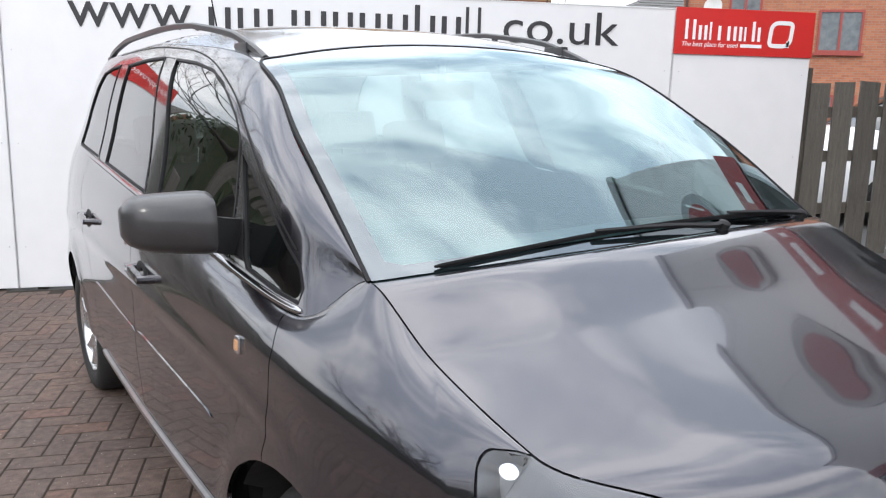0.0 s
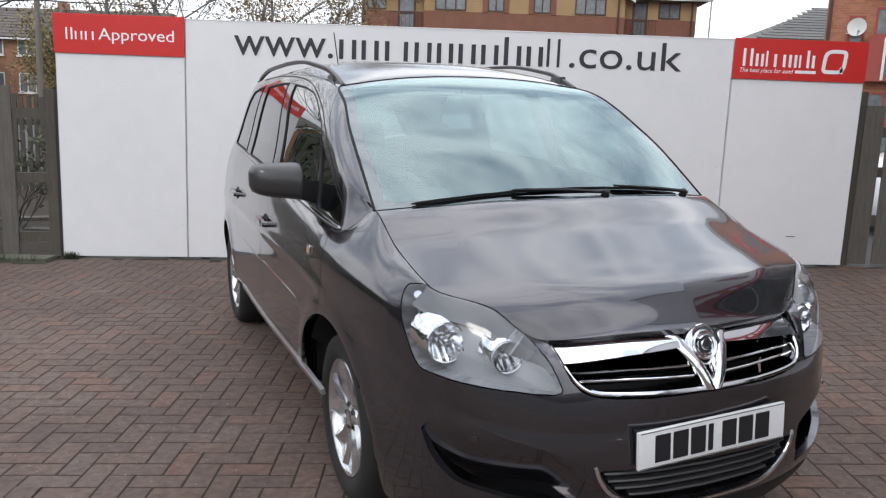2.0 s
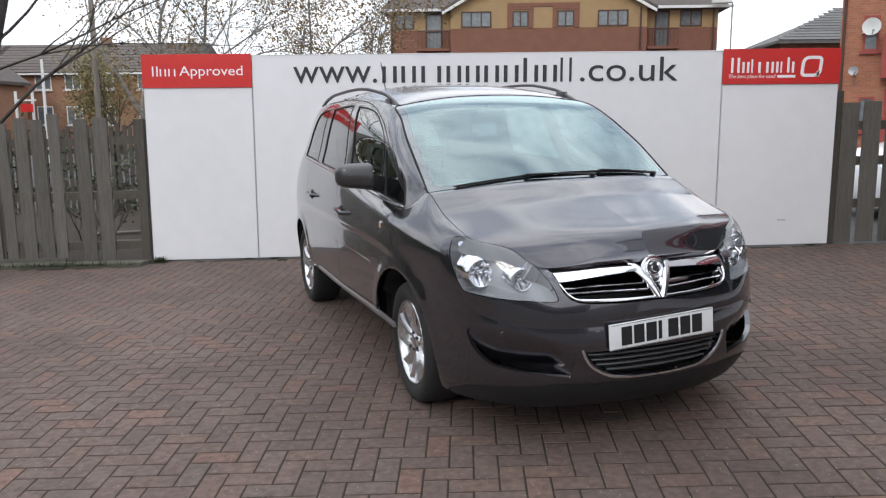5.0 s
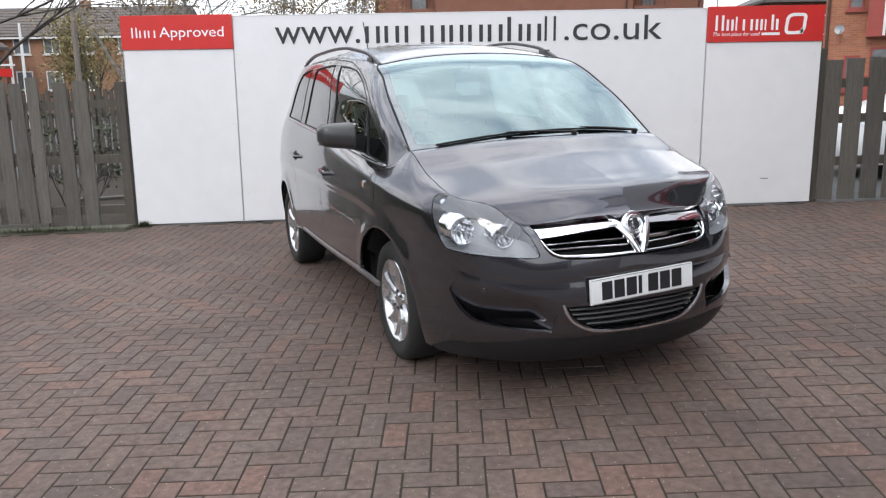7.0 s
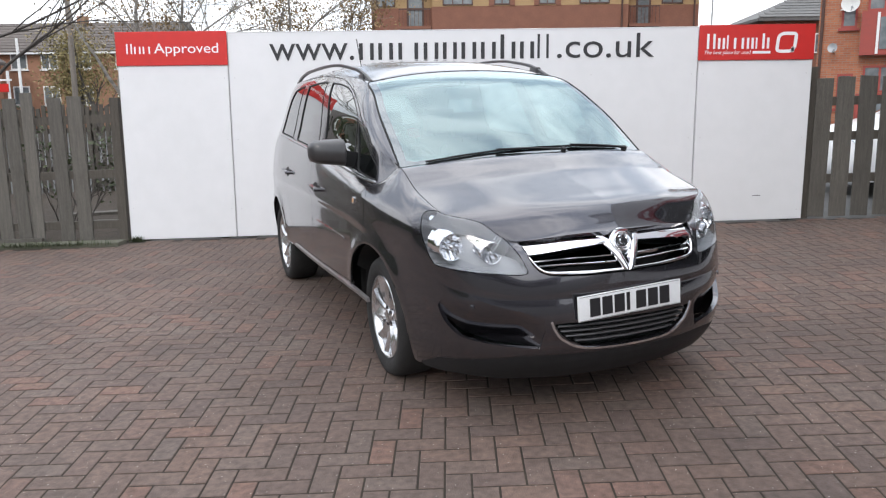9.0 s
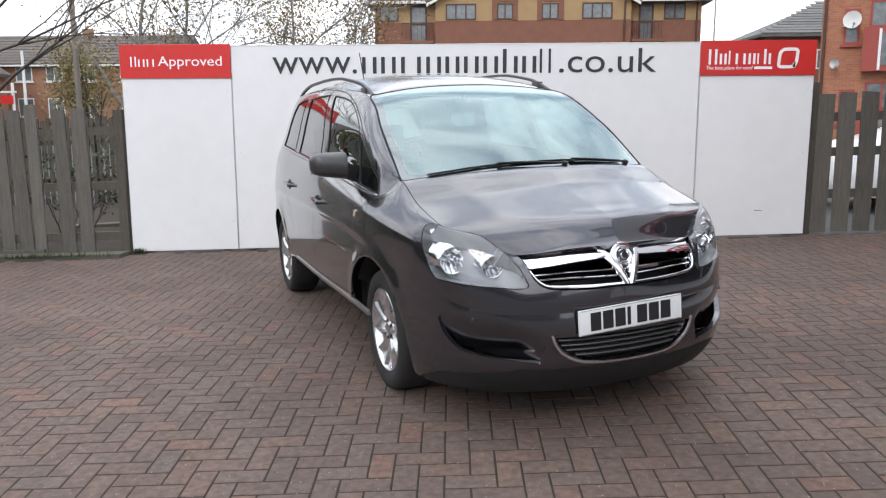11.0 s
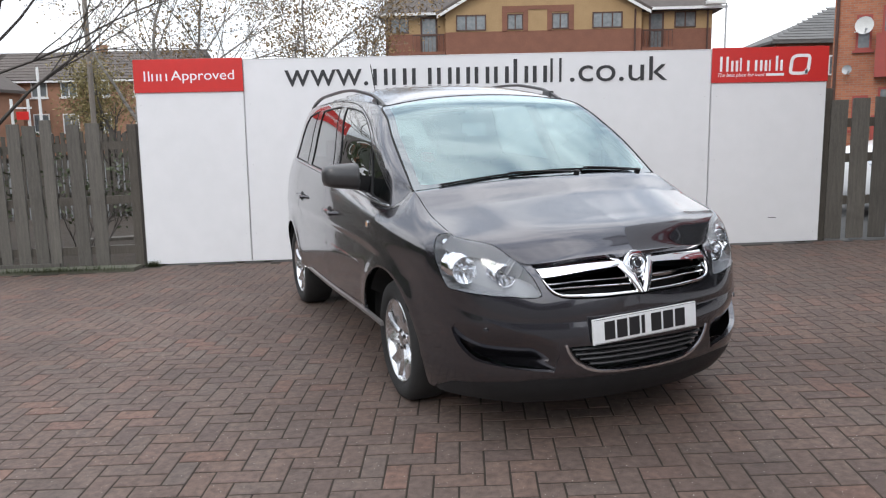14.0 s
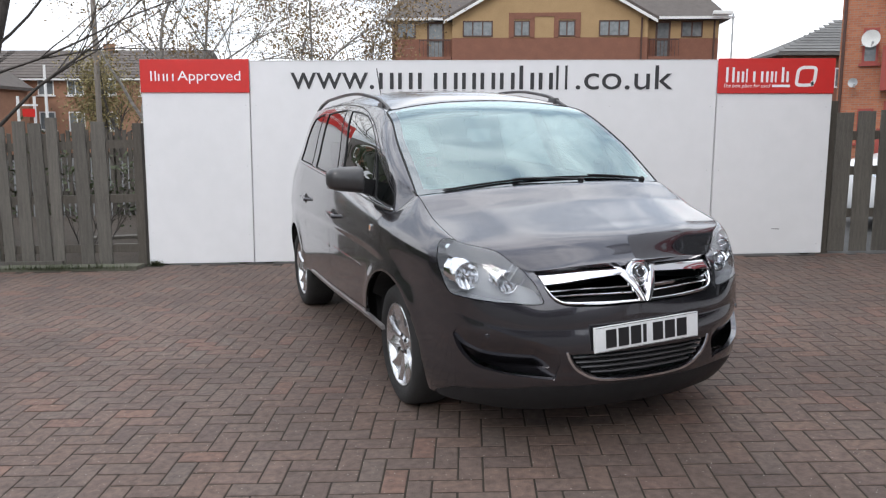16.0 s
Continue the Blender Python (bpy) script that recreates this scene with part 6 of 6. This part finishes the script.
def build_fittings(doors):
    for u in (0.0, -2.703):
        for sg in (-1, 1):
            build_wheel(u, .800 * sg if u == 0 else .790 * sg, -sg)
            bm = bmesh.new()
            r = .384 if u == 0 else .374
            pr = [(u + r * math.cos(t), .312 + r * math.sin(t)) for t in np.linspace(-.06, math.pi + .06, 30)]
            o = [bm.verts.new((x, (.79 if z < .52 else .846 if u == 0 else .805) * sg, z)) for x, z in pr]
            i_ = [bm.verts.new((x, .56 * sg, z)) for x, z in pr]
            for j in range(29):
                bm.faces.new((o[j], o[j + 1], i_[j + 1], i_[j]))
            bm.faces.new(i_)
            part("arch_liner", bm, LINER, car, "black wheel arch liner")
    # underbody and the dark shell behind the panel gaps
    bm = block(bmesh.new(), -3.3, .44, -.56, .56, .17, .30, .03)
    prism(bm, [(.43, .17), (.66, .165), (.80, .185), (.80, .26), (.43, .28)], -.50, .50)
    part("underbody", bm, LINER, car)
    bm = block(bmesh.new(), -2.28, -.42, -.70, .70, .25, .42, .03)
    part("floor_pan", bm, LINER, car)
    part("door_lining_front", block(bmesh.new(), -1.18, -.42, -.80, -.76, .34, .90, .01), LINER, car)
    part("door_lining_front", block(bmesh.new(), -1.18, -.42, .76, .80, .34, .90, .01), LINER, car)
    part("door_lining_rear", block(bmesh.new(), -2.1, -1.2, -.80, -.76, .34, .92, .01), LINER, car)
    part("door_lining_rear", block(bmesh.new(), -2.1, -1.2, .76, .80, .34, .92, .01), LINER, car)
    part("bulkhead", block(bmesh.new(), -.10, -.06, -.62, .62, .3, .98, .01), LINER, car)
    for sg in (1, -1):
        # inner wing behind the gap beside the bonnet
        s_ = np.linspace(4.4, 6.0, 20)
        e = edge(s_ * sg)
        p = e + np.array([-.01, .012 * sg, -.045])
        part("inner_wing", sweep(bmesh.new(), p.tolist(), [(-.02, -.02), (-.02, .01), (.02, .01), (.02, -.02)]), LINER, car)
    # handles, side lamps, strips
    for sg in (1, -1):
        for key, s, k in (("door_front", 8.90, .672), ("door_rear", 10.18, .69)):
            d = doors[key + ("_right" if sg > 0 else "_left")]
            p, n = along(flank2, [((s - .11) * sg, k), (s * sg, k), ((s + .09) * sg, k + .004)], .028, 9)
            h = smooth(part("door_handle", sweep(bmesh.new(), p.tolist(), [(-.015, -.010), (-.012, .006), (0, .010), (.012, .006), (.015, -.010)], ups=n.tolist(), scale=[.7, .9, 1, 1, 1, 1, 1, .9, .7]), PAINT, d))
            for j in (0, -1):
                b2 = bmesh.new()
                lathe(b2, [(.013, -.045), (.013, .008)], 10, Matrix.Translation(Vector(p[j])) @ Vector(n[j]).to_track_quat('Z', 'Y').to_matrix().to_4x4())
                part("handle_mount", b2, PAINT, h)
            c, n1 = on(flank2, s * sg, k + .002, .0015)
            mm = Matrix.Translation(Vector(c)) @ Vector(n1).to_track_quat('Z', 'X').to_matrix().to_4x4()
            smooth(part("handle_cup", lathe(bmesh.new(), [(.045, -.004), (.045, .0005), (.03, -.0005), (.001, -.003)], 24, mm @ Matrix.Diagonal((.8, 1.4, 1, 1))), BLACK_PLASTIC, h))
        for key, s0, s1 in (("door_front", 8.02, 8.98), ("door_rear", 9.03, 9.98)):
            d = doors[key + ("_right" if sg > 0 else "_left")]
            p, n = along(flank2, [(s0 * sg, .44), ((s0 + s1) / 2 * sg, .445), (s1 * sg, .45)], .003, 30)
            smooth(part("side_moulding", sweep(bmesh.new(), p.tolist(), [(-.010, -.005), (-.006, .0005), (.006, .0005), (.010, -.005)], ups=n.tolist(), scale=[.1, .5] + [1] * 26 + [.6, .2]), PAINT, d), 30)
        p, n = along(flank2, [(7.05 * sg, .185), (8.0 * sg, .19), (9.0 * sg, .19), (9.95 * sg, .19)], .004, 50)
        smooth(part("sill_strip", sweep(bmesh.new(), p.tolist(), [(-.013, -.012), (-.010, .005), (.010, .005), (.013, -.012)], ups=n.tolist()), SILL, car, "pale scuffed sill strip"), 30)
        p, n = on(flank2, 7.58 * sg, .735, .002)
        mm = Matrix.Translation(Vector(p)) @ Vector(n).to_track_quat('Z', 'Y').to_matrix().to_4x4()
        lamp = smooth(part("side_repeater", block(bmesh.new(), -.014, .014, -.019, .019, -.004, .005, .004, mm), CHROME_SOFT, car, "small side indicator lamp"))
        smooth(part("amber_lens", block(bmesh.new(), -.008, .008, -.011, .011, .0045, .008, .002, mm), AMBER, lamp))
        # parking sensors
        for s, k in ((1.35, .50), (3.49, .455)):
            p, n = on(flank2, s * sg, k, 0)
            smooth(part("parking_sensor", lathe(bmesh.new(), [(.011, -.004), (.011, .001), (.008, .0015), (.001, .001)], 16, Matrix.Translation(Vector(p)) @ Vector(n).to_track_quat('Z', 'Y').to_matrix().to_4x4()), PAINT, car))
        build_mirror(sg)
    # wipers
    for arm, blade in (([(.40, -.005), (.52, .020), (.66, .034)], [(.915, .008), (.80, .022), (.62, .036), (.42, .034)]),
                       ([(.10, .0), (.22, .018), (.36, .036)], [(.62, .034), (.48, .036), (.32, .030), (.12, .014)])):
        for_w = smooth(part("wiper", wiper(arm, blade), RUBBER, car, "black windscreen wiper"))
        p, n = on(screen, arm[0][0], .0, .012)
        smooth(part("wiper_pivot", lathe(bmesh.new(), [(.014, -.03), (.014, .008), (.008, .011), (.001, .011)], 14, Matrix.Translation(Vector(p)) @ Vector(n).to_track_quat('Z', 'Y').to_matrix().to_4x4()), BLACK_PLASTIC, for_w))
    p = Vector((-2.85, 0, 1.565))
    smooth(part("aerial", sweep(bmesh.new(), [p, p + Vector((-.05, 0, .12)), p + Vector((-.16, 0, .38))], circle(.004, 6)), RUBBER, car))


def wiper(arm, blade):
    """An arm that rises from its pivot, and the slim bowed blade that it presses on the glass."""
    bm = bmesh.new()
    q, n = along(screen, arm, .016, 12)
    sweep(bm, q.tolist(), [(-.005, -.003), (-.0045, .003), (.0045, .003), (.005, -.003)], ups=n.tolist(), scale=np.linspace(1.4, .7, 12))
    q, n = along(screen, blade, .009, 28)
    sweep(bm, q.tolist(), [(-.0035, -.006), (-.003, .001), (0, .004), (.003, .001), (.0035, -.006)], ups=n.tolist(), scale=[.5] + [1] * 26 + [.5])
    return bm


def build_mirror(sg):
    """The right mirror stands out; the left one is folded in."""
    c = Vector((-.42, -.945 * sg, 1.142))
    hinge = Matrix.Translation((-.42, -.80 * sg, 0))
    fold = Matrix.Identity(4) if sg > 0 else Matrix.Translation((0, -.02, 0)) @ hinge @ pose(0, 0, 0, 0, 0, 84) @ hinge.inverted()
    rows = []
    bm = bmesh.new()
    # housing: rounded boxes from the inner to the outer end
    for f in np.linspace(0, 1, 15):
        e = max(1 - abs(2 * f - 1) ** 12, .0) ** .5
        if f > .5:
            e = max(1 - (2 * f - 1) ** 3.2, 0) ** .5
        y = (.10 - .20 * f) * sg
        hh, dd = .074 * (.50 + .50 * e) * (1 - .18 * f), .085 * (.3 + .7 * e) * (1 - .1 * f)
        row = []
        for t in np.linspace(0, 2 * math.pi, 20, endpoint=False):
            cx, cz = math.cos(t), math.sin(t)
            x = dd * math.copysign(abs(cx) ** .75, cx)
            z = hh * math.copysign(abs(cz) ** .5, cz)
            if x < 0:
                x *= .55
            row.append(bm.verts.new(c + Vector((x - .02 * f, y, z + .012 * f))))
        rows.append(row)
    for r0, r1 in zip(rows, rows[1:]):
        for j in range(20):
            bm.faces.new((r0[j], r0[(j + 1) % 20], r1[(j + 1) % 20], r1[j]))
    bm.faces.new(rows[0])
    bm.faces.new(rows[-1][::-1])
    bmesh.ops.recalc_face_normals(bm, faces=bm.faces)
    bmesh.ops.transform(bm, matrix=fold, verts=bm.verts)
    mir = smooth(part("door_mirror", bm, MIRROR_SHELL, car, "dark grey plastic door mirror" if sg > 0 else "folded dark grey door mirror"), 60)
    bm = bmesh.new()
    sweep(bm, [c + Vector((-.02, .080 * sg, -.030)), c + Vector((-.03, .115 * sg, -.040)), c + Vector((-.05, .165 * sg, -.050))], [(-.030, -.040), (-.034, 0), (-.028, .044), (.022, .044), (.030, 0), (.026, -.040)])
    bmesh.ops.transform(bm, matrix=fold, verts=bm.verts)
    smooth(part("mirror_arm", bm, BLACK_PLASTIC, mir))
    smooth(part("mirror_glass", block(bmesh.new(), c.x - .075, c.x - .062, min((c.y - .085), c.y + .075), max(c.y - .085, c.y + .075), c.z - .045, c.z + .05, .006, fold), CHROME, mir))


def build_seat(x, y, z0=.36):
    seat = new("car_seat")
    seat.parent = car
    smooth(part("cushion", block(bmesh.new(), x - .25, x + .27, y - .24, y + .24, z0, z0 + .2, .06), CLOTH, seat), 60)
    m = Matrix.Translation((x - .25, y, z0 + .16)) @ pose(0, 0, 0, 0, -18, 0)
    smooth(part("backrest", block(bmesh.new(), -.07, .07, -.23, .23, 0, .60, .055, m), CLOTH, seat), 60)
    smooth(part("headrest", block(bmesh.new(), -.05, .05, -.13, .13, .64, .82, .04, m), CLOTH, seat), 60)
    for o in (-.06, .06):
        part("headrest_post", lathe(bmesh.new(), [(.006, .58), (.006, .66)], 8, m @ Matrix.Translation((0, o, 0))), DISC, seat)


def build_interior():
    bm = bmesh.new()
    prof = [(-.12, .72), (-.06, .98), (-.10, 1.015), (-.30, 1.04), (-.50, 1.0), (-.54, .90), (-.48, .70)]
    prism(bm, prof, -.64, .64)
    smooth(part("dashboard", bm, DASH, car, "dark grey dashboard"), 30)
    smooth(part("instrument_cowl", block(bmesh.new(), -.58, -.34, -.56, -.20, 1.0, 1.085, .035), DASH, car))
    c = Matrix.Translation((-.72, -.38, .98)) @ pose(0, 0, 0, 0, -62, 0)
    bm = bmesh.new()
    sweep(bm, [c @ Vector((.18 * math.cos(t), .18 * math.sin(t), 0)) for t in np.linspace(0, 2 * math.pi, 32, endpoint=False)], circle(.016, 8), close=True, ups=[c.to_3x3() @ Vector((0, 0, 1))] * 32)
    wheel = smooth(part("steering_wheel", bm, DASH, car, "black steering wheel"))
    smooth(part("steering_boss", block(bmesh.new(), -.06, .06, -.08, .08, -.04, .02, .02, c), DASH, wheel))
    for a in (0, 2.6, -2.6):
        part("steering_spoke", block(bmesh.new(), .05, .175, -.018, .018, -.012, .006, .004, c @ pose(0, 0, 0, 0, 0, math.degrees(a))), DASH, wheel)
    for y in (-.38, .38):
        build_seat(-1.08, y)
    for y in (-.46, 0, .46):
        build_seat(-1.85, y, .38)
    smooth(part("rear_view_mirror", block(bmesh.new(), -.76, -.73, -.11, .11, 1.40, 1.46, .012), GLOSS_BLACK, car))
    part("mirror_stem", block(bmesh.new(), -.76, -.745, -.01, .01, 1.45, 1.53, 0), GLOSS_BLACK, car)
    part("headlining", block(bmesh.new(), -2.9, -.85, -.5, .5, 1.50, 1.515, .004), CLOTH_PALE, car)


DOORS = build_body()
build_cabin()
build_fittings(DOORS)
build_interior()
car.matrix_world = CAR
# ---- white car behind the paling fence ----
def sheet(name, fn, A, B, material, parent):
    a, b = np.meshgrid(A, B, indexing="ij")
    return grid_part(name, fn(a, b), material, parent)


def white_car(m):
    c = tagged(new("parked_car"), "white car parked behind the paling fence", "car")
    sheet("body_shell", flank2, np.linspace(-15, 15, 151), np.linspace(0, 1, 16), WHITE_PAINT, c)
    sheet("bonnet", bonnet, np.linspace(0, 1, 14), np.linspace(0, 1, 10), WHITE_PAINT, c)
    sheet("windscreen", screen, np.linspace(0, 1, 14), np.linspace(0, 1, 10), DARK_GLASS, c)
    sheet("roof_panel", roof, np.linspace(0, 1, 14), np.linspace(0, 1, 16), WHITE_PAINT, c)
    sheet("tailgate", tailgate, np.linspace(0, 1, 14), np.linspace(0, 1, 8), WHITE_PAINT, c)
    for sg in (1, -1):
        fn = green if sg > 0 else (lambda t, k: flip(green(t, k)))
        sheet("cabin_side", fn, np.linspace(0, 6, 60), np.linspace(0, 1, 8), WHITE_PAINT, c)
        for a0, a1 in ((1.1, 2.95), (3.2, 4.2), (4.35, 5.2)):
            aa, bb = np.meshgrid(np.linspace(a0, a1, 14), np.linspace(.08, .82, 6), indexing="ij")
            p, n = on(fn, aa, bb, .004, -sg)
            grid_part("side_window", p, DARK_GLASS, c)
        for u in (0.0, -2.703):
            w = new("wheel")
            w.parent = c
            mm = Matrix.Translation((u, -.872 * sg, .312)) @ pose(0, 0, 0, 90 * sg, 0, 0)
            smooth(part("tyre", lathe(bmesh.new(), [(.21, 0), (.24, .012), (.29, .008), (.314, -.03), (.314, -.05), (.2, -.05)], 32, mm), TYRE, w))
            smooth(part("rim", lathe(bmesh.new(), [(.21, .004), (.19, .0), (.06, .010), (.001, .012)], 24, mm), ALLOY, w))
        p, n = on(flank2, 3.5 * sg, .76, .004)
        smooth(part("headlight", lathe(bmesh.new(), [(.10, -.01), (.10, .004), (.001, .012)], 20, Matrix.Translation(Vector(p)) @ Vector(n).to_track_quat('Z', 'Y').to_matrix().to_4x4()), CHROME_SOFT, c))
    part("underbody", block(bmesh.new(), -3.3, .82, -.52, .52, .18, .6, .03), LINER, c)
    c.matrix_world = m


white_car(Matrix.Translation((4.75, 2.2, gz(4.5))) @ pose(0, 0, 0, 0, -2, 178) @ Matrix.Diagonal((.93, .95, .90, 1)))


# ---- paving: herringbone blocks ----
def pave():
    U, TURN, ORI = .1044, radians(2.94), Vector((-.708, -5.570))
    ct, st = math.cos(TURN), math.sin(TURN)

    def block_rows(w, d):
        """Top, chamfer and sides of one block, centred."""
        g, c, h = .0044, .0022, .0032
        x1, y1 = w / 2 - g, d / 2 - g
        x0, y0 = x1 - c, y1 - c
        v = [(-x0, -y0, h), (x0, -y0, h), (x0, y0, h), (-x0, y0, h), (-x1, -y1, h - .0010), (x1, -y1, h - .0010), (x1, y1, h - .0010), (-x1, y1, h - .0010),
             (-x1, -y1, -.012), (x1, -y1, -.012), (x1, y1, -.012), (-x1, y1, -.012)]
        f = [(0, 1, 2, 3)] + [(4 + i, 4 + (i + 1) % 4, (i + 1) % 4, i) for i in range(4)] + [(8 + i, 8 + (i + 1) % 4, 4 + (i + 1) % 4, 4 + i) for i in range(4)]
        return np.array(v), f

    kinds = {"h": block_rows(2 * U, U), "v": block_rows(U, 2 * U)}
    data = {}
    for k, (v, f) in kinds.items():
        me = bpy.data.meshes.new("paver")
        me.from_pydata(v.tolist(), [], f)
        me.materials.append(PAVER)
        data[k] = me
    rnd = random.Random(12)
    verts, faces = [], []
    near = 0
    tilt = -math.degrees(math.atan(SLOPE))
    for i in range(-102, 84):
        for j in range(-48, 66):
            t = (i + j) % 4
            if t == 0:
                k, cx, cy = "h", (i + 1) * U, (j + .5) * U
            elif t == 2:
                k, cx, cy = "v", (i + .5) * U, (j + 1) * U
            else:
                continue
            x, y = ORI.x + cx * ct - cy * st, ORI.y + cx * st + cy * ct
            if not (-10.4 < x < 7.4 and -9.8 < y < (-.34 if x < -4.42 else -.04 if x < 2.8 else .02)):
                continue
            z = gz(x) - dip(y) + rnd.uniform(-.0004, .0004) + .0004 * noise.noise(Vector((x * .8, y * .8, 0)))
            m = Matrix.Translation((x, y, z)) @ pose(0, 0, 0, rnd.uniform(-.15, .15) + (2.86 if y < -4.7 else 0), tilt + rnd.uniform(-.15, .15), 2.94 + rnd.uniform(-.5, .5))
            if -1.75 < x < 1.35 and -6.35 < y < -4.75 and near < 300:
                ob = new("paver", data[k])
                ob.parent = pavement
                ob.matrix_local = m
                near += 1
                continue
            n = len(verts)
            v, f = kinds[k]
            a = np.array(m)
            verts.extend((v @ a[:3, :3].T + a[:3, 3]).tolist())
            faces.extend([tuple(q + n for q in g) for g in f])
    me = bpy.data.meshes.new("pavers")
    me.from_pydata(verts, [], faces)
    me.materials.append(PAVER)
    ob = new("pavers", me)
    ob.parent = pavement
    tagged(ob, kind="stuff")


pave()
